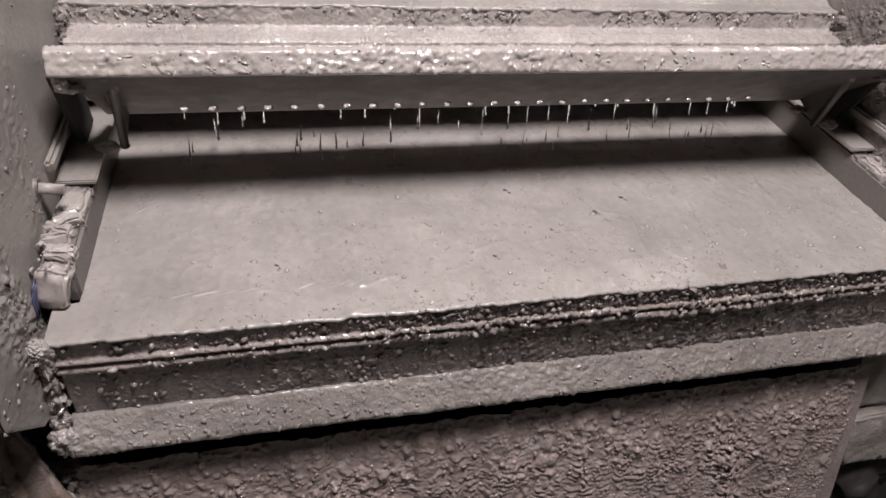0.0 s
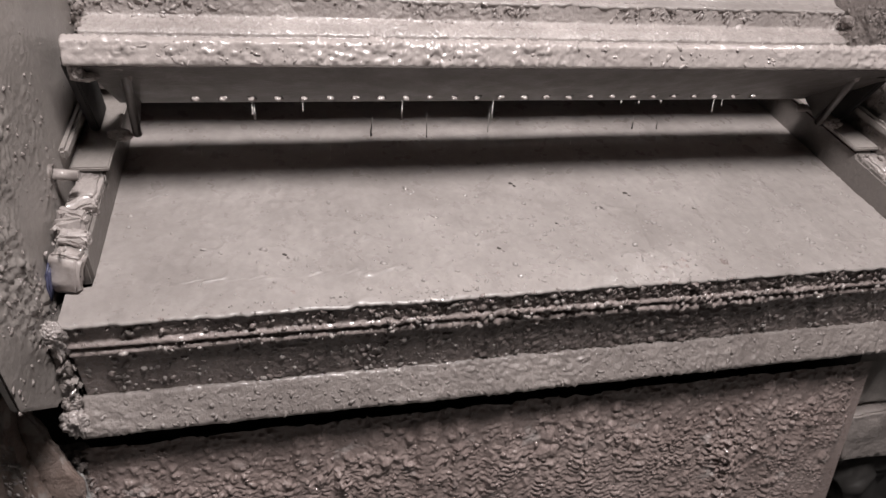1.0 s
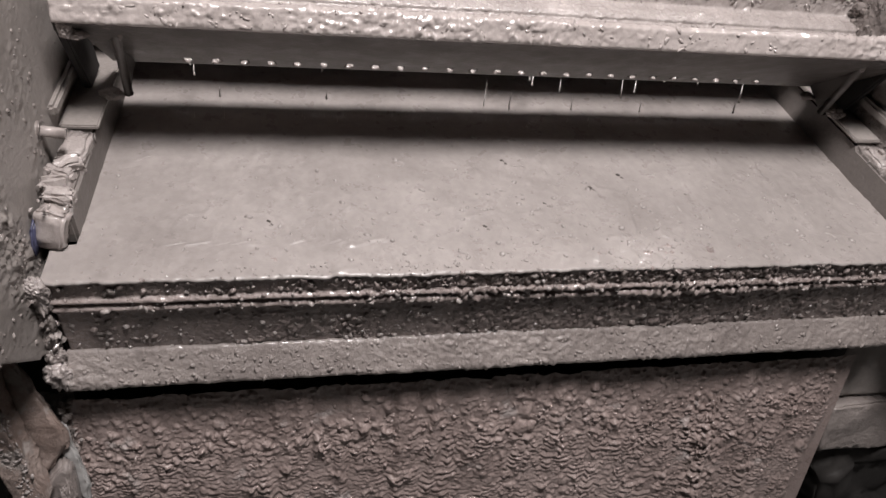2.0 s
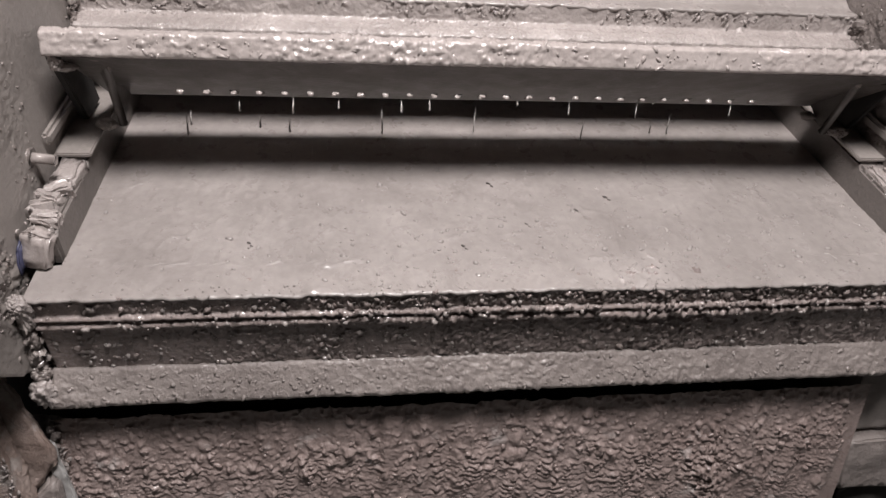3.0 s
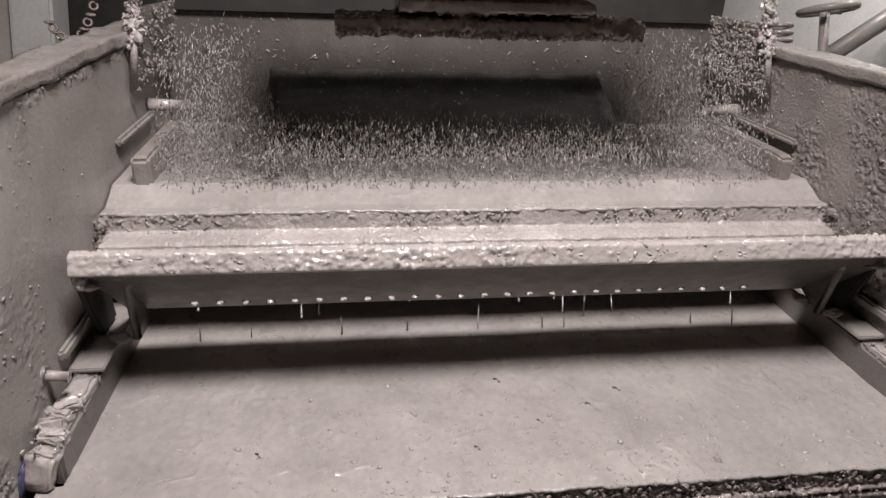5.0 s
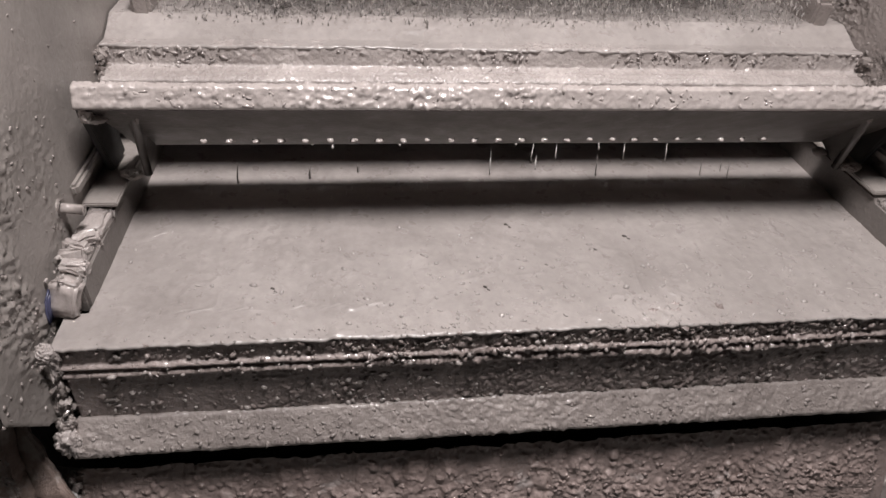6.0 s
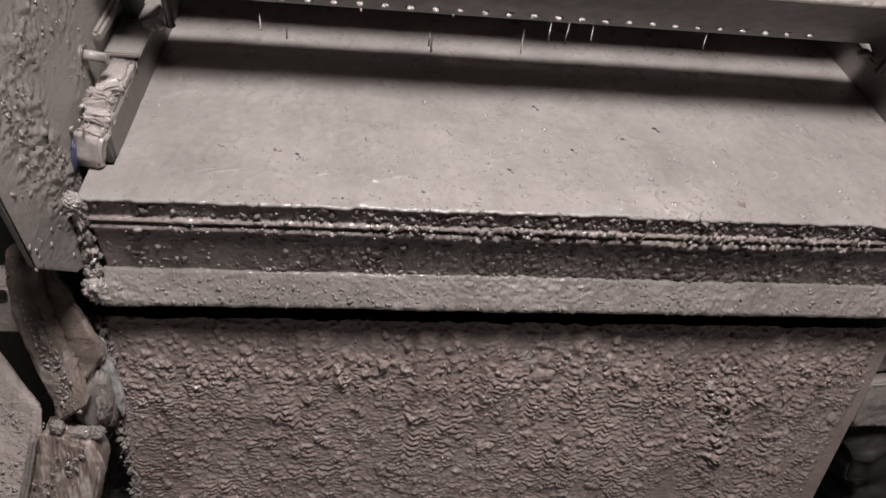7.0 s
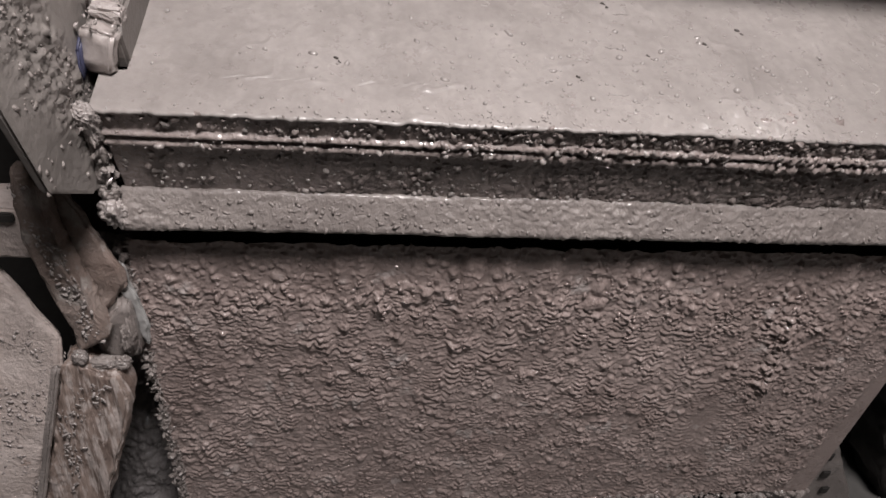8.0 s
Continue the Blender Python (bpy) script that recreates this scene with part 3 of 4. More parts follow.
def upper_deck():
    face = [(0.513, 0.2575), (0.56, 0.256), (0.56, 0.09), (0.49, 0.09), (0.478, 0.15), (0.444, 0.188), (0.445, 0.196), (0.452, 0.2), (0.462, 0.2025), (0.465, 0.206), (0.463, 0.2085), (0.472, 0.214), (0.484, 0.217), (0.494, 0.2175), (0.5, 0.2195), (0.507, 0.2225)]
    upper = crusted_bar("upper_lip", face, -0.752, 0.752, PALE, SCREEN, 0.0026, 0.0042, 0.011, 0.0022, 13, 0.45, label="pale mud-crusted lip of the upper deck")
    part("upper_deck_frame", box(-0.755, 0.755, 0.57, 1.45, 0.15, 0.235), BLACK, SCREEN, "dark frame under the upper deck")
    rng = np.random.default_rng(18)
    n = 1200
    x, z = rng.uniform(-0.745, 0.745, n), rng.uniform(0.198, 0.256, n)
    y = np.where(z > 0.2225, 0.508, 0.497 - 2.2 * (0.2195 - z))
    y = np.maximum(y, 0.447)
    keep = value_noise(np.stack([x, z, y], 1), 16, 3) > -0.12
    grit("upper_grit", np.stack([x, y, z], 1)[keep], np.tile((0, -1, 0.35), (keep.sum(), 1)), sizes(rng, keep.sum(), 0.001, 0.0052), PALE, upper, label="pale crumbs on the upper lip", seed=86, flat=0.35, stretch=2.2, smooth=True, sink=0.45)
    n = 260
    x, k = rng.uniform(-0.715, 0.75, n), rng.uniform(0, 1, n)
    grit("rim_grit", np.stack([x, 0.2535 + 0.013 * k, 0.256 + 0.029 * k], 1), np.tile((0, -0.9, 0.45), (n, 1)), sizes(rng, n, 0.0012, 0.005), WET, SCREEN, label="wet crumbs on the rim", seed=87, flat=0.45, stretch=2.4, smooth=True, sink=0.4)
    for s in (-1, 1):
        a, b = sorted((s * 0.678, s * 0.715))
        part("deck_rail", prism([(0.6, 0.25), (0.6, 0.335), (0.61, 0.341), (0.92, 0.341), (0.92, 0.25)], "x", a, b, 0.006), MUD, SCREEN, "pale mud-coated clamp rail")
        a, b = sorted((s * 0.742, s * 0.76))
        part("rail_bar", box(a, b, 0.66, 0.92, 0.345, 0.362, 0.006), MUD, SCREEN, "pale bar along the side plate")
        part("rail_pin", rod((s * 0.755, 0.93, 0.375), (s * 0.66, 0.93, 0.37), 0.014), WET, SCREEN, "pale pin", smooth=True)
        n = 160
        pts = np.stack([s * (0.757 + rng.normal(0, 0.005, n)), 0.5 + rng.normal(0, 0.01, n), rng.uniform(0.165, 0.25, n)], 1)
        grit("end_crust", pts, np.stack([-s + rng.normal(0, 0.7, n), rng.normal(-1, 0.6, n), rng.normal(0.4, 0.6, n)], 1), sizes(rng, n, 0.003, 0.012), MUD, SCREEN, label="clods of mud at the lip's end", seed=88 + s, flat=0.9)


def rough_feed_shade():
    bm = prism([(0.765, 0.25), (0.775, 0.283), (1.1, 0.435), (1.117, 0.43), (1.117, 0.25)], "x", -0.485, 0.41, 0.004)
    bmesh.ops.subdivide_edges(bm, edges=[e for e in bm.edges if e.calc_length() > 0.05], cuts=30, use_grid_fill=True)
    for v in bm.verts:
        v.co += noise.noise_vector(v.co * 12) * 0.008 + noise.noise_vector(v.co * 45) * 0.007
    return bm


def feed_shade_spots(rng, n):
    k = rng.random(n)
    return 0.78 + 0.31 * k, 0.289 + 0.148 * k


def feed_box():
    box_thing = thing("feed_box", DECK @ Vector((0, 1.1, 0.26)), "steel feed box with painted shade behind the upper deck", "machine part")
    # The back plate's dark colour stands in for the shade it lies in.
    part("back_wall", prism([(-0.755, 0.24), (0.755, 0.24), (0.755, 0.58), (-0.755, 0.58)], "y", 1.12, 1.13), PANEL, box_thing, "splashed back plate, coloured dark for shade")
    # Dark sloping sheet added where the feed opening lies in shade.
    feed_sheet = part("feed_shade_sheet", rough_feed_shade(), FEED_DARK, box_thing, "dark sheet standing in for the shaded feed opening", smooth=True)
    n = 500
    k = np.random.default_rng(33)
    grit("feed_splash", np.stack([k.uniform(-0.47, 0.4, n), *feed_shade_spots(k, n)], 1), np.tile((0, -0.5, 1), (n, 1)), sizes(k, n, 0.0008, 0.0035), GRAIN, feed_sheet, label="specks of slurry on the dark feed sheet", seed=34, flat=0.5, stretch=2.4, smooth=True)
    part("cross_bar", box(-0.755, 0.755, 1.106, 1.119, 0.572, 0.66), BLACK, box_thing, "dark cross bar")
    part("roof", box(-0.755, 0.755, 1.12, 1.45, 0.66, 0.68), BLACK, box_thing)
    rng = np.random.default_rng(77)
    n = 900
    pts = np.stack([rng.uniform(-0.74, 0.74, n), np.full(n, 1.119), 0.27 + 0.3 * rng.random(n) ** 1.5], 1)
    grit("wall_grit", pts, np.tile((0, -1, 0), (n, 1)), sizes(rng, n, 0.0015, 0.006), DARKMUD, box_thing, label="dark splashes on the back plate", seed=78, flat=0.4, stretch=2.2)
    for s in (-1, 1):
        pts = [(s * 0.745, 0.8, 0.432), (s * 0.74, 0.86, 0.6), (s * 0.7, 1.06, 0.6), (s * 0.712, 1.04, 0.455)]
        bm = bmesh.new()
        bm.faces.new([bm.verts.new(p) for p in pts])
        bmesh.ops.solidify(bm, geom=bm.faces[:], thickness=0.012)
        wing = part("wing", bm, PLATE if s < 0 else MUD, box_thing, "mud-splashed slanting wing")
        n = 300 if s < 0 else 1300
        k, h = rng.random(n), rng.random(n)
        a, b, c, e = (np.array(q) for q in pts)
        low, high = a + (e - a) * k[:, None], b + (c - b) * k[:, None]
        grit("wing_grit", low + (high - low) * h[:, None] + (-s * 0.006, -0.004, 0), np.tile((-s, -0.5, 0.2), (n, 1)), sizes(rng, n, 0.002, 0.006), MUD, wing, label="mud crumbs on the wing", seed=70 + s)
        n = 260
        up = rng.uniform(0.55, 1.3, n)
        pts2 = a + (b - a) * up[:, None] + rng.normal(0, 0.008, (n, 3))
        grit("wing_crust", pts2, rng.normal(0, 1, (n, 3)) + (0, -1, 0.4), sizes(rng, n, 0.003, 0.012), PALE, wing, label="pale crust along the wing", seed=73 + s)
        part("wing_edge", rod(pts[0], pts[1], 0.008), PALE, box_thing, "pale rounded edge", smooth=True)


def vibrator():
    motor = thing("vibrator_motor", DECK @ Vector((0.02, 0.78, 0.575)), "mud-covered vibrator motor on its mounting plate", "motor")
    crusted_bar("mount_plate", [(0.7, 0.574), (0.695, 0.59), (0.7, 0.604), (0.85, 0.604), (0.85, 0.574)], -0.309, 0.353, WET, motor, 0.0045, 0.012, 0.014, 0.004, 21, 0.5, label="pale crusted mounting plate")
    crusted_bar("motor_foot", [(0.7, 0.622), (0.7, 0.642), (0.85, 0.642), (0.85, 0.608)], -0.178, 0.238, WET, motor, 0.0045, 0.01, 0.014, 0.004, 22, 0.5, label="crusted motor foot")
    rng = np.random.default_rng(79)
    n = 500
    grit("crust", np.stack([rng.uniform(-0.305, 0.35, n), np.full(n, 0.696), 0.572 + 0.012 * rng.random(n)], 1), np.tile((0, -1, -0.3), (n, 1)), sizes(rng, n, 0.002, 0.008), STEEL, motor, label="rusty brown crust under the plate", seed=76)
    for x in (0.03, 0.1, 0.18):
        part("bolt", rod((x, 0.735, 0.64), (x, 0.735, 0.66), 0.016, 6), STEEL, motor, "dark bolt head")
    part("web", box(-0.12, 0.18, 0.74, 0.83, 0.64, 0.7), STEEL, motor, "dark web")
    # Wide block above the view, added to cast shade on the upper deck.
    part("cover", box(-0.46, 0.43, 0.5, 0.9, 0.7, 0.76, 0.02), STEEL, motor, "wide unseen cover added to shade the upper deck")


# ---- the chute below ----
def chute():
    """An upright plate under the lip, coated with rippled mud."""
    y0, top_z, low_z, x0, x1 = 0.075, -0.262, -1.03, -0.772, 0.742
    t = thing("discharge_chute", SITE @ Vector((0, y0, low_z)), "upright steel chute front under rippled brown mud", "chute")
    step = 0.0026
    us, vs = np.linspace(x0, x1, int((x1 - x0) / step)), np.arange(0, top_z - low_z, step)
    U, V = np.meshgrid(us, vs, indexing="ij")
    f = np.stack([U.ravel(), V.ravel(), np.zeros(U.size)], 1)
    u, v = f[:, 0], f[:, 1]

    def scallops(width, length, bow, seed):
        """Streams side by side, each with wavelets that bow downwards and break at their lower edge."""
        w = (u + 0.35 * width * value_noise(f * (1, 0.5, 1), 0.6 / width, seed) + 0.2 * width * value_noise(f, 1.9 / width, seed + 1)) / width
        lane = np.floor(w)
        c = 2 * (w - lane) - 1
        shift = np.modf(np.abs(np.sin(lane * 12.9898 + seed) * 43758.5453))[0]
        s = (v - bow * (1 - c * c) + 0.004 * value_noise(f, 45, seed + 2)) / (length * (0.8 + 0.4 * shift)) + 7 * shift
        s = s - np.floor(s)
        return (s ** 1.3) * np.clip((1 - s) / 0.22, 0, 1) * (1 - 0.55 * np.abs(c) ** 3)

    gate = np.clip(0.5 + 0.8 * value_noise(f * (1, 0.6, 1), 13, 48) + 0.7 * value_noise(f, 44, 33), 0, 1)
    ripple = scallops(0.034, 0.0125, 0.008, 31) * gate + 0.75 * scallops(0.021, 0.0085, 0.004, 41) * (1 - 0.7 * gate)
    ripple = ripple * np.clip(0.75 + 0.9 * value_noise(f, 30, 49), 0.1, 1.3)
    top = np.exp(-((v - 0.115) / 0.055) ** 2)
    runs = np.clip(value_noise(f * (1, 0.14, 1), 45, 41), 0, 1) * np.clip((0.3 - v) / 0.14, 0, 1)
    d = 0.0078 * ripple * np.clip((v - 0.07) / 0.08, 0, 1) + 0.002 * value_noise(f, 7, 34) + 0.0011 * value_noise(f, 110, 35) + 0.0007 * value_noise(f, 190, 44)
    d += 0.012 * runs + 0.003 * np.clip(value_noise(f * (1, 0.1, 1), 28, 42), 0, 1)
    d += (0.001 + 0.014 * top) * np.clip(0.35 + 1.3 * value_noise(f, 22, 52), 0, 1.2) * pebbles(u, v * 0.55, 0.019, 36, 0.42) + (0.002 + 0.006 * top) * np.clip(0.5 + 1.2 * value_noise(f, 35, 53), 0, 1.3) * pebbles(u + 7, v, 0.009, 43, 0.5) + 0.0065 * pebbles(u + 3, v, 0.009, 37, 0.3) + 0.01 * pebbles(u + 5, v * 0.8, 0.017, 47, 0.16)
    ridge = np.exp(-((u - 0.425 - 0.1 * (v - 0.12)) / 0.036) ** 2) * np.clip((v - 0.08) / 0.08, 0, 1) * np.clip((0.46 - v) / 0.12, 0, 1)
    d += 0.021 * ridge * (0.1 + pebbles(u, v * 1.5, 0.02, 39, 0.85) + 0.3 * ripple)
    bare = np.exp(-(((u - 0.36) / 0.035) ** 2 + ((v - 0.47) / 0.06) ** 2)) + np.clip((u - 0.69 + 0.06 * (v - 0.4)) / 0.02, 0, 1)
    d = d * (1 - np.clip(bare, 0, 0.95))
    ragged = 0.012 * value_noise(f, 45, 45) * (v > top_z - low_z - 0.02)
    d = np.clip(d, -0.004, 0.04).reshape(U.shape)
    P = np.stack([U, y0 - d, top_z - V + ragged.reshape(U.shape)], -1)
    coat = sheet("mud_coat", P, CHUTE, t, SITE, "rippled brown mud flowing down")
    part("chute_plate", box(x0 - 0.008, x1 + 0.006, y0 + 0.006, y0 + 0.016, low_z, top_z - 0.02), STEEL, t, "rusty plate under the mud", SITE)
    # Added black strip puts shade into the gap above the chute.
    part("gap_shade_strip", box(x0, 0.755, 0.11, 0.12, -0.42, -0.186), BLACK, t, "black strip added to keep the gap over the chute dark", SITE)
    rng = np.random.default_rng(6)
    n = 3600
    pick = rng.choice(len(f), n, p=(0.5 + 0.7 * top + 2 * ridge) * (1 - np.clip(bare, 0, 0.9)) / ((0.5 + 0.7 * top + 2 * ridge) * (1 - np.clip(bare, 0, 0.9))).sum())
    flatP = P.reshape(-1, 3)[pick]
    big = sizes(rng, n, 0.001, 0.0045) * (1 + 0.4 * (top + ridge)[pick])
    grit("chute_grit", flatP, np.tile((0, -1, 0.3), (n, 1)), big, CHUTE, coat, SITE, "crumbs in the mud", 91, 0.55, 2.0, True, 0.35)
    n = 900
    pts = np.stack([x0 + rng.normal(0, 0.006, n), y0 - 0.006 + rng.normal(0, 0.005, n), rng.uniform(low_z, top_z, n)], 1)
    grit("torn_edge", pts, np.stack([rng.normal(-0.5, 0.6, n), rng.normal(-1, 0.5, n), rng.normal(0.2, 0.5, n)], 1), sizes(rng, n, 0.002, 0.008), MUD, t, SITE, "pale ragged crust on the edge", 92, 0.8, 1.7)
    n = 500
    pts = np.stack([rng.uniform(x0, x1, n), y0 - 0.006 + rng.normal(0, 0.004, n), low_z + rng.normal(0, 0.006, n)], 1)
    grit("lower_crust", pts, np.tile((0, -1, 0), (n, 1)), sizes(rng, n, 0.003, 0.012), MUD, t, SITE, "crumbs along the lower edge", 93)
    part("pale_flap", rough_prism([(x0 - 0.012, -0.285), (x0 + 0.004, -0.29), (x0 + 0.022, -0.42), (x0 + 0.014, -0.475), (x0 - 0.004, -0.44)], "y", y0 - 0.032, y0 - 0.02, 0.004, 40, 0.006), PAINT, t, "pale grey torn strip", SITE, True)


def rough_prism(outline, axis, a, b, amount=0.006, scale=30, fine=0.012, lean=0.0, along=1.0):
    """A plate with worn, uneven faces; lean brings its foot forward, along draws the wear out lengthwise."""
    bm = prism(outline, axis, a, b, 0.004)
    bmesh.ops.triangulate(bm, faces=bm.faces[:])
    for k in range(7):
        long = [e for e in bm.edges if e.calc_length() > fine * 1.5]
        if not long or len(bm.verts) > 14000:
            break
        bmesh.ops.subdivide_edges(bm, edges=long, cuts=1)
        bmesh.ops.triangulate(bm, faces=[f for f in bm.faces if len(f.verts) > 3])
    high = max(v.co.z for v in bm.verts)
    for v in bm.verts:
        q = Vector((v.co.x, v.co.y, v.co.z * along)) * scale
        v.co += noise.noise_vector(q) * amount + noise.noise_vector(q * 4) * amount * 0.4
        v.co.y += lean * (v.co.z - high)
    return bm


def surroundings():
    # bars and plates beside the chute
    bar = thing("support_channel", SITE @ Vector((-0.82, 0.03, -0.43)), "rusty steel channel leaning beside the chute", "channel")
    part("web", rough_prism([(-0.845, -0.12), (-0.825, -0.13), (-0.785, -0.25), (-0.766, -0.29), (-0.764, -0.32), (-0.785, -0.35), (-0.835, -0.425), (-0.85, -0.2)], "y", 0.035, 0.05, 0.006, 30, 0.008), STEEL, bar, "muddy web", SITE, True)
    part("flange", rough_prism([(-0.865, -0.1), (-0.83, -0.1), (-0.83, -0.23), (-0.795, -0.4), (-0.845, -0.432), (-0.872, -0.2)], "y", -0.005, 0.034, 0.007, 45, 0.006, 0.0, 0.35), STEEL, bar, "worn rusty flange", SITE, True)
    part("broken_piece", rough_prism([(-0.83, -0.42), (-0.782, -0.352), (-0.765, -0.36), (-0.765, -0.47), (-0.82, -0.485)], "y", 0.02, 0.05), MUD, bar, "cracked mud piece", SITE, True)
    rng = np.random.default_rng(15)
    n = 320
    k, w = rng.random(n), rng.uniform(-1, 1, n)
    pts = np.stack([-0.852 + 0.035 * k + 0.016 * w, np.full(n, -0.006), -0.11 - 0.3 * k], 1)
    grit("channel_grit", pts, np.tile((0, -1, 0.4), (n, 1)), sizes(rng, n, 0.0008, 0.0045), PALE, bar, SITE, "pale crumbs on the rusty channel", 14, 0.4, 2.2, True, 0.4)
    for x, y, z, r, seed in ((-0.845, -0.012, -0.437, (0.014, 0.012, 0.012), 21), (-0.815, 0.0, -0.462, (0.03, 0.014, 0.012), 23), (-0.83, 0.0, -0.475, (0.03, 0.016, 0.014), 24), (-0.79, 0.0, -0.462, (0.018, 0.012, 0.013), 25), (-0.775, 0.02, -0.42, (0.012, 0.02, 0.035), 27)):
        clod("mud_clod", (x, y, z), r, MUD, bar, SITE, "cracked clod of mud", seed)
    post = thing("wooden_post", SITE @ Vector((-0.94, 0.0, -1.15)), "worn muddy wooden post beside the chute", "post")
    part("post", rough_prism([(-0.872, -0.45), (-0.85, -0.44), (-0.815, -0.475), (-0.79, -0.465), (-0.78, -0.52), (-0.8, -0.6), (-0.885, -0.86), (-0.96, -1.15), (-1.09, -1.15), (-0.99, -0.86)], "y", -0.02, 0.035, 0.007, 60, 0.008, 0.15, 0.12), WOOD, post, "split brown wood", SITE, True)
    part("edge_strip", rough_prism([(-0.882, -0.44), (-0.87, -0.44), (-0.985, -0.86), (-1.085, -1.15), (-1.105, -1.15), (-1.0, -0.86)], "y", -0.036, -0.021, 0.003, 40, 0.01, 0.15, 0.2), MUD, post, "pale edge strip", SITE, True)
    n = 1100
    k, w = rng.random(n), rng.random(n)
    pts = np.stack([-0.868 + 0.075 * w - 0.24 * k, -0.026 + 0.15 * (-0.04 - 0.55 * k), -0.48 - 0.55 * k], 1)
    keep = value_noise(pts * (1, 1, 0.25), 60, 5) > 0.1
    grit("mud_smear", pts[keep], np.tile((0, -1, 0.3), (keep.sum(), 1)), sizes(rng, keep.sum(), 0.0008, 0.004), PALE, post, SITE, "pale mud smeared on the wood", 12, 0.25, 2.6, True, 0.5)
    slab = thing("splashed_plate", SITE @ Vector((-1.2, 0.06, -1.15)), "mud-speckled rusty steel plate beside the post", "plate")
    part("plate", rough_prism([(-1.6, -0.28), (-0.96, -0.28), (-0.88, -0.42), (-0.885, -0.5), (-1.05, -0.95), (-1.12, -1.15), (-1.6, -1.15)], "y", 0.04, 0.055, 0.005, 14, 0.014, 0.22), RUSTMUD, slab, "rusty mud-smeared plate", SITE, True)
    n = 5200
    pts = np.stack([rng.uniform(-1.25, -0.87, n), np.zeros(n), rng.uniform(-1.05, -0.4, n)], 1)
    pts[:, 1] = 0.038 + 0.22 * (pts[:, 2] + 0.28)
    keep = (pts[:, 0] < -0.87 + 0.35 * (pts[:, 2] + 0.45)) & (value_noise(pts, 13, 4) > -0.25)
    grit("speckle", pts[keep], np.tile((0, -1, 0.5), (keep.sum(), 1)), sizes(rng, keep.sum(), 0.0008, 0.0042), WET, slab, SITE, "pale wet specks", 19, 0.35, 1.9, True, 0.45)
    ledge = thing("cross_member", SITE @ Vector((-1.0, 0.02, -0.25)), "muddy steel cross member with dark slots", "beam")
    part("beam", rough_prism([(-1.6, -0.17), (-0.875, -0.17), (-0.87, -0.26), (-1.6, -0.26)], "y", 0.02, 0.09, 0.004, 14), RUSTMUD, ledge, "muddy beam", SITE, True)
    part("slot", box(-0.96, -0.885, 0.012, 0.02, -0.19, -0.175, 0.002), BLACK, ledge, "dark slot", SITE)
    stone = thing("spilled_sludge", SITE @ Vector((-0.83, 0.15, -1.15)), "grey wet sludge piled below the chute", "sludge", kind="stuff")
    U, V = np.meshgrid(np.linspace(-1.02, -0.68, 110), np.linspace(-1.15, -0.5, 200), indexing="ij")
    f = np.stack([U.ravel(), V.ravel(), np.zeros(U.size)], 1)
    d = 0.03 * value_noise(f, 9, 61) + 0.014 * np.abs(value_noise(f, 26, 62)) + 0.014 * pebbles(f[:, 0], f[:, 1], 0.022, 63, 0.7) + 0.008 * pebbles(f[:, 0] + 2, f[:, 1], 0.01, 64, 0.6)
    sheet("pile", np.stack([U, 0.12 + 0.45 * (V + 1.15) - d.reshape(U.shape), V], -1), GLUE, stone, SITE, "rough grey sludge")
    block = thing("concrete_block", SITE @ Vector((1.1, 0.3, -1.15)), "mud-grey concrete block beside the chute", "block")
    part("block", rough_prism([(0.752, -0.415), (1.5, -0.41), (1.5, -0.545), (0.77, -0.548)], "y", 0.09, 0.5, 0.006, 16), MUD, block, "smeared grey block", SITE, True)
    part("upper_plate", rough_prism([(0.745, -0.24), (1.5, -0.24), (1.5, -0.405), (0.748, -0.405)], "y", 0.11, 0.14, 0.004, 14), PLATE, block, "muddy plate", SITE, True)
    rock = thing("rough_stone", SITE @ Vector((0.95, 0.2, -1.15)), "dark jagged wet stone under the block, blackened further for shade", "stone")
    # The black colour carries this corner's shade as well as dark stone.
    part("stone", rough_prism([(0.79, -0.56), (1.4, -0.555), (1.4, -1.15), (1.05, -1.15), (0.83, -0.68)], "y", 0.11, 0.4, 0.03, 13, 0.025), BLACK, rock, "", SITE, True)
    grate = thing("floor_grate", SITE @ Vector((0.8, 0.12, -1.13)), "muddy perforated steel grate at the floor", "grate")
    part("plate", rough_prism([(0.6, -0.98), (0.72, -0.85), (0.78, -0.88), (0.95, -1.15), (0.6, -1.15)], "y", 0.1, 0.112, 0.003, 20), MUD, grate, "", SITE, True)
    for x, z in ((0.765, -0.915), (0.79, -0.99), (0.75, -1.0), (0.82, -1.06)):
        part("hole", box(x - 0.012, x + 0.012, 0.092, 0.099, z - 0.014, z + 0.014, 0.003), BLACK, grate, "dark square hole", SITE)
    under = thing("sump_shade", SITE @ Vector((0, 0.6, -1.15)), "black sheet added for the dark sump under the screen", "wall")
    # Black sheet in place of the unlit space below the screen.
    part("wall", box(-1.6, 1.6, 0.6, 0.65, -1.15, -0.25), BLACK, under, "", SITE)


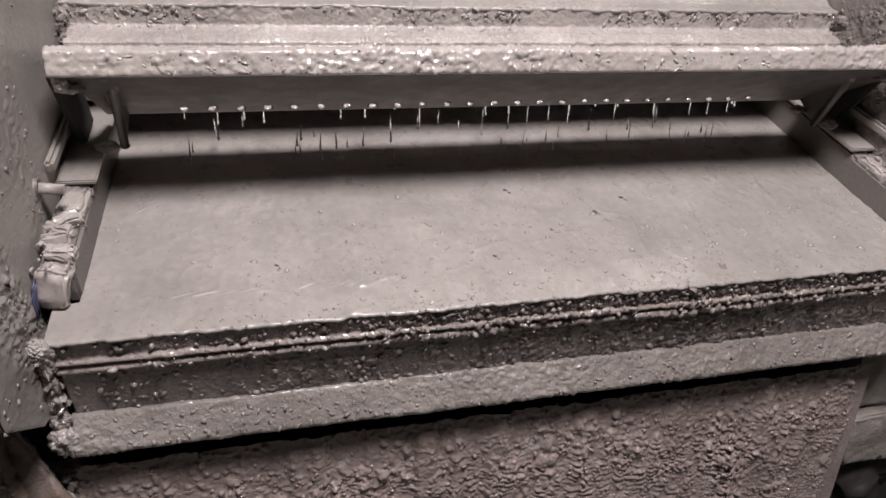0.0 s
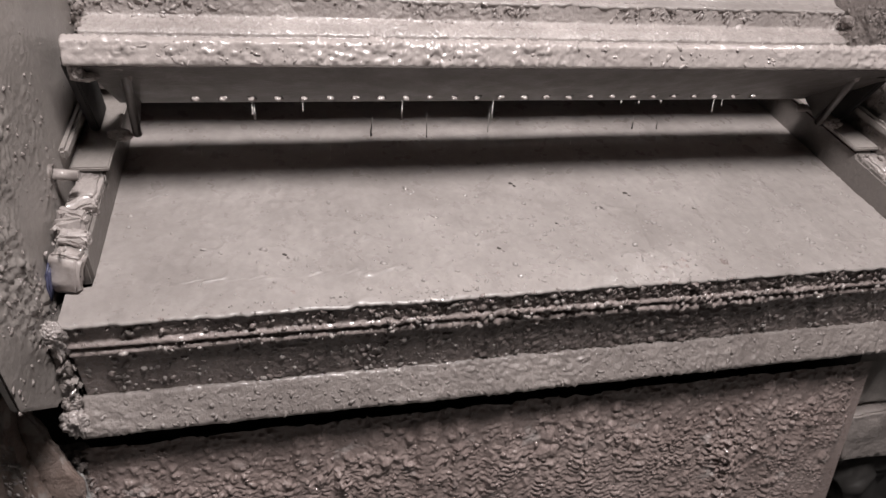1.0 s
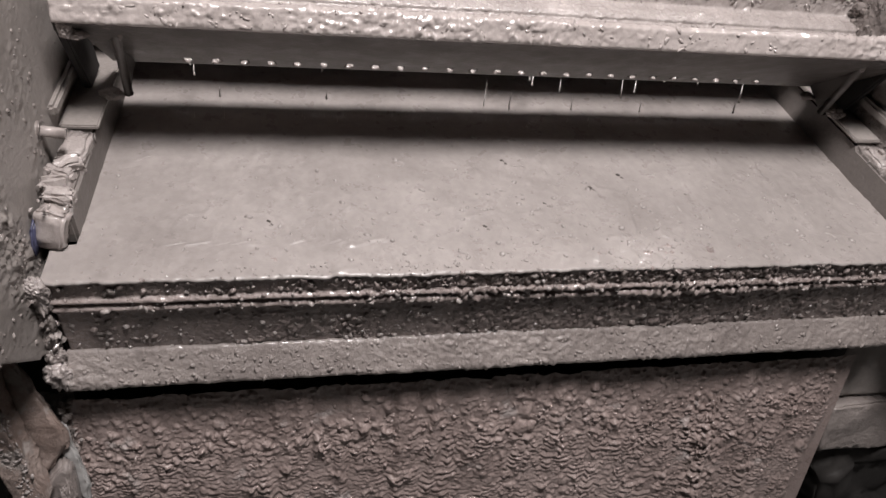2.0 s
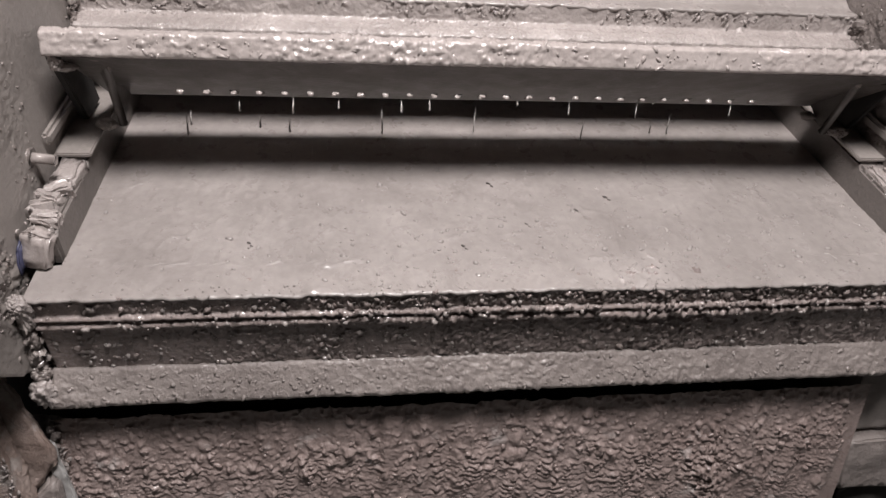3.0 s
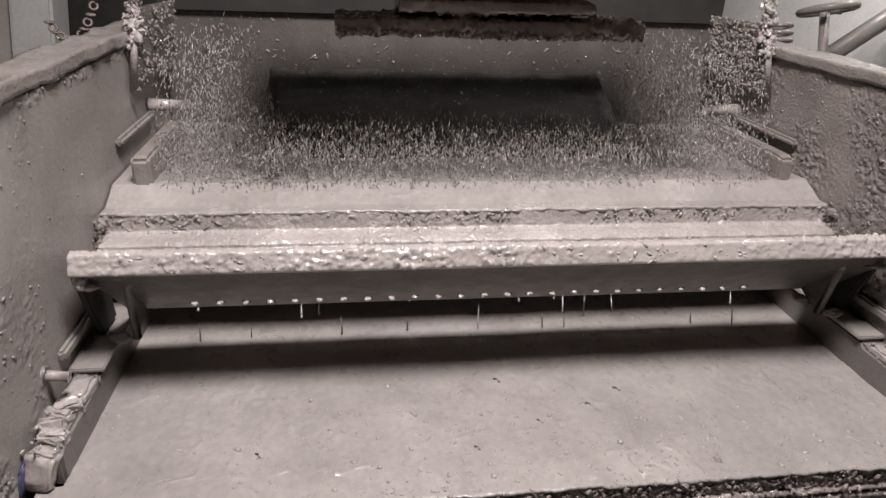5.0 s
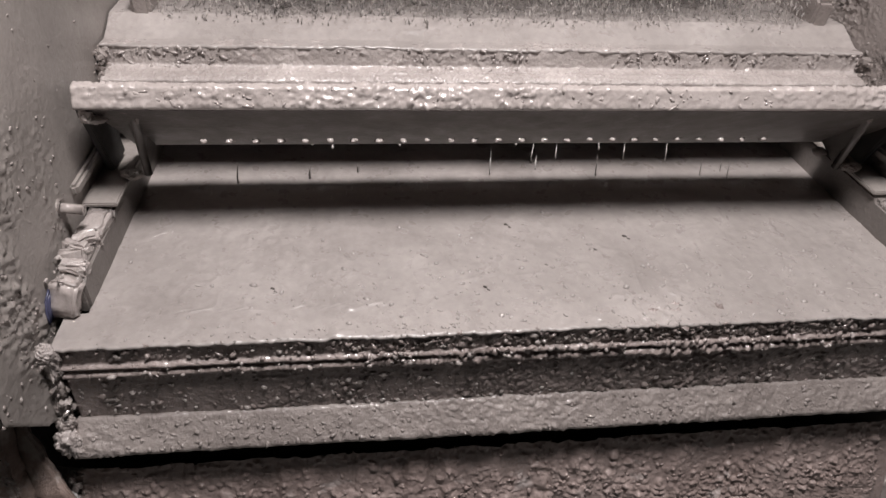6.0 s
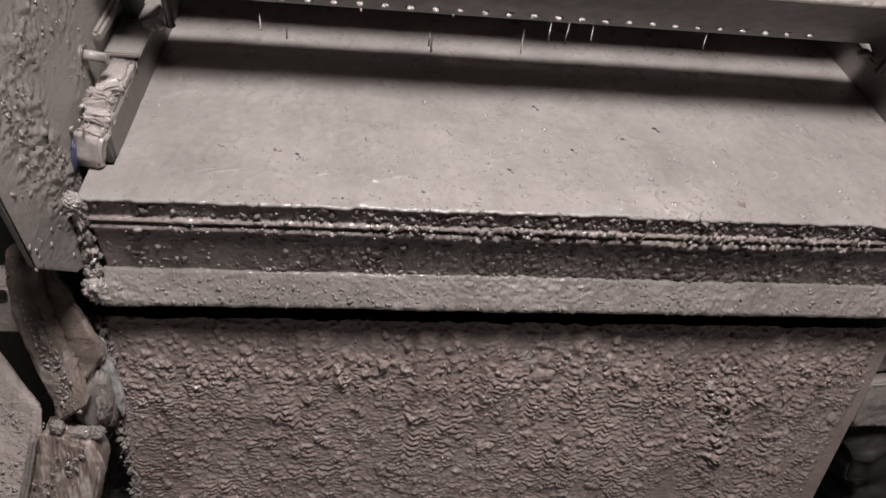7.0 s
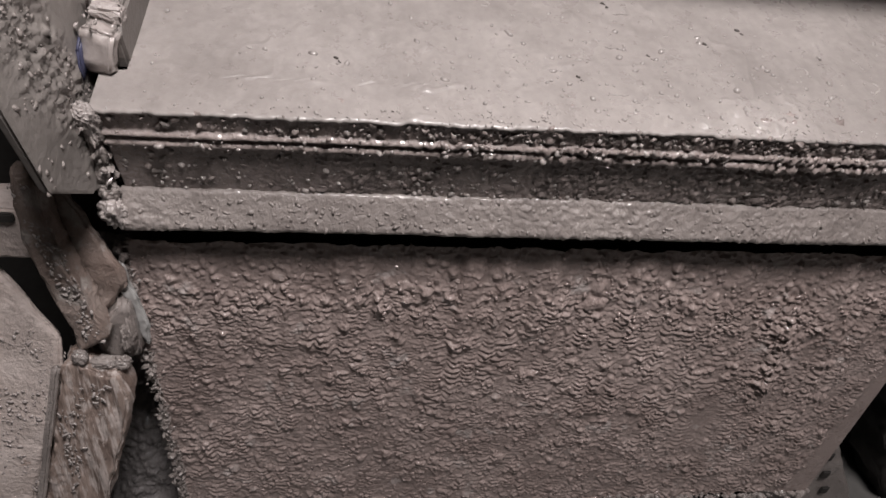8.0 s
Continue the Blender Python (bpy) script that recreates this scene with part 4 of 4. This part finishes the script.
def background():
    post = thing("steel_column", (-1.36, 1.6, 0), "pale painted steel column behind the screen", "column")
    part("column", box(-1.43, -1.29, 1.6, 1.75, 0, 4.2, 0.01), PAINT, post, "", Matrix())
    part("web", box(-1.6, -1.45, 1.66, 1.68, 0, 4.2, 0.004), PLATE, post, "", Matrix())
    screen = thing("backdrop_shade", (-1.5, 2.6, 0), "black sheet added to darken the space behind the column", "partition")
    # Added black backdrop; it paints the darkness behind the column.
    part("panel", box(-4.9, 0.9, 2.6, 2.64, 0, 4.1, 0.01), BLACK, screen, "", Matrix())
    tank = thing("steel_tank", (1.9, 1.75, 0), "pale grey painted steel tank behind the screen", "tank")
    part("body", rod((2.3, 2.4, 0), (2.3, 2.4, 3.0), 0.85, 64), PAINT, tank, "", Matrix(), True)
    valve = thing("valve", (1.32, 1.2, 0.0), "grey hand wheel valve behind the side plate", "valve")
    part("stem", rod((1.32, 1.2, 0.0), (1.315, 1.2, 2.17), 0.016), PLATE, valve, "grey stem", Matrix(), True)
    wheel = bmesh.new()
    ring(wheel, 0.085, 0.013, pose(1.325, 1.2, 2.17, 4, -6))
    hub = part("wheel", wheel, PLATE, valve, "grey ring wheel", Matrix(), True)
    for k in range(3):
        a = k * 2.094 + 0.4
        part("spoke", rod((1.32, 1.2, 2.165), (1.32 + 0.085 * math.cos(a), 1.2 + 0.085 * math.sin(a), 2.17), 0.008), PLATE, valve, "", Matrix(), True)
    pipe = thing("pipe", (1.6, 1.5, 2.0), "grey slanting pipe behind the screen", "pipe")
    part("tube", rod((1.45, 1.5, 2.0), (2.1, 1.5, 2.4), 0.035, 20), PLATE, pipe, "", Matrix(), True)
    spring = thing("coil_spring", (1.02, 1.0, 0.0), "muddy coil spring beside the side plate", "spring")
    part("spring_post", rod((1.015, 1.0, 0.0), (1.015, 1.0, 1.99), 0.03), STEEL, spring, "rusty post", Matrix(), True)
    for k in range(4):
        bm = bmesh.new()
        ring(bm, 0.035, 0.007, pose(1.015, 1.0, 2.0 + k * 0.022, 5))
        part("coil", bm, MUD, spring, "", Matrix(), True)
    chain = thing("chain", (-1.11, 1.3, 2.03), "rusty steel chain hanging behind the side plate", "chain")
    part("hanger", rod((-1.04, 1.3, 2.15), (-1.04, 1.3, 4.2), 0.006), STEEL, chain, "", Matrix(), True)
    for i in range(15):
        k = i / 14
        x, z = -1.18 + 0.14 * k, 2.035 + 0.3 * (k - 0.42) ** 2 + 0.08 * max(0, k - 0.6)
        bm = bmesh.new()
        ring(bm, 0.011, 0.0035, pose(x, 1.3, z, 90 if i % 2 else 20, 0, 15))
        part("link", bm, STEEL, chain, "", Matrix(), True)


def ring(bm, radius, thick, m, n=24, k=8):
    vs = []
    for i in range(n):
        a = 2 * math.pi * i / n
        for j in range(k):
            b = 2 * math.pi * j / k
            r = radius + thick * math.cos(b)
            vs.append(bm.verts.new(m @ Vector((r * math.cos(a), r * math.sin(a), thick * math.sin(b)))))
    for i in range(n):
        for j in range(k):
            bm.faces.new((vs[i * k + j], vs[((i + 1) % n) * k + j], vs[((i + 1) % n) * k + (j + 1) % k], vs[i * k + (j + 1) % k]))
    bmesh.ops.recalc_face_normals(bm, faces=bm.faces)


# ---- what moves: drips, splashes, flecks in the slurry ----
def streaks(name, items, mat, label, category, kind="stuff"):
    """Thin double cones (x, y, z, length, width, lean) joined; the mesh is in world axes round its own origin."""
    vs, fs = [], []
    for x, y, z, length, width, lean, side in items:
        k = len(vs)
        ax = np.array((lean, side, 1.0))
        ax = ax / np.linalg.norm(ax) * length
        c = np.array((x, y, z))
        vs.append(c - ax * 0.5)
        for i in range(4):
            a = i * math.pi / 2 + 0.4
            vs.append(c - ax * 0.2 + np.array((math.cos(a), math.sin(a), 0)) * width)
        vs.append(c + ax * 0.5)
        for i in range(4):
            j = (i + 1) % 4
            fs += [(k, k + 1 + j, k + 1 + i), (k + 5, k + 1 + i, k + 1 + j)]
    ob = mesh_ob(name, vs, fs, mat, None, label, kind=kind)
    return tagged(ob, label, category)


def splashes():
    """Grains that hop on the upper deck: a dozen swarms, each hopping in its own time."""
    rng = np.random.default_rng(70)
    made = []
    for n in range(16):
        items = []
        while len(items) < 1250:
            x = rng.uniform(-0.67, 0.67) if rng.random() < 0.7 else rng.choice((-1, 1)) * rng.uniform(0.42, 0.67)
            side = np.clip((abs(x + 0.037) - 0.4) / 0.08, 0, 1)
            y = 0.57 + 0.04 * rng.random() + rng.random() ** 1.4 * (0.15 + 0.29 * side)
            high = rng.random() ** 2.4 * (0.075 + 0.17 * side)
            base = DECK @ Vector((x, y, 0.287))
            length = rng.uniform(0.004, 0.022) * (0.4 + 0.7 * rng.random())
            items.append((base.x, base.y, base.z + high + length * 0.3, length, rng.uniform(0.0007, 0.0019), rng.normal(0, 0.3), rng.normal(0, 0.15)))
        made.append(streaks("splash", items, GRAIN, "pale grains and droplets hopping on the upper deck", "splash"))
    return made


def drips():
    made = []
    rng = np.random.default_rng(80)
    k = 0.92
    for h in HOLES:
        for copy in range(4):
            long = rng.uniform(0.014, 0.05) * (1.15 if copy else 0.7)
            w = rng.uniform(0.0011, 0.0024)
            drop = streaks("drip", [(0, 0, 0, long, w, rng.normal(0, 0.06), 0), (0, 0, -long * 0.35, 0.01, w * 1.5, 0, 0)], DROP, "pale slurry drip falling from the tray", "drip", kind="")
            drop["group"] = "drips under the tray"
            at = DECK @ Vector((h + rng.normal(0, 0.006), TRAY_Y + 0.034 + rng.normal(0, 0.008), TRAY_Z + 0.02))
            made.append((drop, at, rng.uniform(0, 0.6), rng.uniform(0.33, 0.62)))
    return made


def slurry_marks():
    """Small glossy beads and curled wrinkles on the paste, in groups that creep down the deck."""
    rng = np.random.default_rng(90)
    made = []
    for n in range(12):
        # wavelets that turn a glossy slope to the viewer
        k = 42
        x = np.clip(rng.normal(0.04, 0.36, k), -0.68, 0.68)
        y = np.abs(rng.normal(0.0, 0.15, k)) + 0.01
        tilt = np.stack([-0.2 + 0.25 * x + rng.normal(0, 0.1, k), -0.46 + rng.normal(0, 0.1, k), np.full(k, 0.87)], 1)
        ob = grit("wavelet", np.stack([x, y, 0.0008 + paste(x, y, 41)], 1), tilt, sizes(rng, k, 0.0022, 0.006), BEAD, None, DECK, "glossy wavelets on the wet slurry", 100 + n, 0.5, 1.5, True, 0.35, 0.1)
        made.append(tagged(ob, category="slurry"))
    for n in range(26):
        x, y = np.clip(rng.normal(0.05, 0.36), -0.66, 0.66), rng.uniform(0.03, 0.28)
        a, turn = rng.uniform(-0.8, 0.8), rng.normal(0, 1.0)
        bits, px, py = [], x, y
        for i in range(rng.integers(6, 15)):
            px, py, a = px + 0.0026 * math.cos(a), py + 0.0026 * math.sin(a), a + turn * 0.12 + rng.normal(0, 0.15)
            bits.append((px, py, 0.0006 + paste(np.array([px]), np.array([py]), 41)[0], 0.0026 * (0.8 + 0.25 * math.sin(i))))
        ob = blobs("wrinkle", bits, SLURRY if n % 3 else BEAD, None, DECK, "curled wrinkle in the wet slurry", "stuff", 200 + n, 2, 0.6)
        made.append(tagged(ob, category="slurry"))
    for x, y, r in ((-0.09, 0.105, 0.004), (0.13, 0.2, 0.0055), (-0.02, 0.28, 0.004), (-0.44, 0.12, 0.004), (0.2, 0.24, 0.005), (0.03, 0.16, 0.003)):
        lift = 0.0015 + paste(np.array([x]), np.array([y]), 41)[0]
        bits = [(x + 0.0025 * i, y - 0.004 * i + 0.002 * (i % 2), lift, r * (0.7 - 0.12 * i)) for i in range(4)]
        ob = blobs("fleck", bits, FLECK, None, DECK, "dark fleck stuck in the slurry", "", int(300 + x * 100), 1, 0.7)
        made.append(tagged(ob, category="fleck", group="flecks in the slurry"))
    return made


hall()
side_plates()
lower_deck()
liners()
tray()
upper_deck()
feed_box()
vibrator()
chute()
surroundings()
background()
slurry_sheet("lower_slurry", 0.0, 1.2, 0.001, 0.709, 41, "pale wet slurry spread over the lower deck", front_half=0.742)
slurry_sheet("upper_slurry", 0.513, 1.4, 0.2585, 0.755, 51, "pale slurry spread over the upper deck", pile=0.028)
mud_on_plates()
SPLASHES, DRIPS, MARKS = splashes(), drips(), slurry_marks()


def motions():
    rng = np.random.default_rng(7)
    for ob in SPLASHES:
        rows, t = [], 0.0
        lift = rng.uniform(0, 0.03)
        while t < 8.05:
            rows.append((min(t, 8.0), Matrix.Translation((rng.normal(0, 0.004), rng.normal(0, 0.004), lift))))
            lift = rng.uniform(0.015, 0.05) if lift < 0.012 else rng.uniform(-0.012, 0.008)
            t += 0.1
        walk(ob, rows)
    for ob, at, first, period in DRIPS:
        # hangs in the hole, falls, sinks in the slurry, and the next one hangs there
        rows, t = [(0.0, Matrix.Translation(at + Vector((0, 0, -0.11 * first / period))))], first
        while t < 7.7:
            for dt, fall in ((0.0, 0.0), (0.067, 0.02), (0.1, 0.05), (0.133, 0.085), (0.167, 0.14)):
                rows.append((t + dt, Matrix.Translation(at - Vector((0, 0, fall)))))
            t += period
            rows.append((t - 0.034, Matrix.Translation(at - Vector((0, 0, 0.14)))))
        rows.append((8.0, Matrix.Translation(at - Vector((0, 0, 0.06)))))
        keep = {}
        for a, m in rows:
            keep[round(a * 30)] = (a, m)
        walk(ob, [keep[k] for k in sorted(keep)])
    down = DECK.to_3x3() @ Vector((0, -1, 0))
    for ob in MARKS:
        creep = rng.uniform(0.0, 0.004)
        rows = []
        for i in range(17):
            shake = DECK.to_3x3() @ Vector((rng.normal(0, 0.0007), rng.normal(0, 0.001), rng.normal(0, 0.0003)))
            rows.append((i * 0.5, Matrix.Translation(down * creep * (i * 0.5 - 4) * 0.3 + shake)))
        walk(ob, rows)


motions()
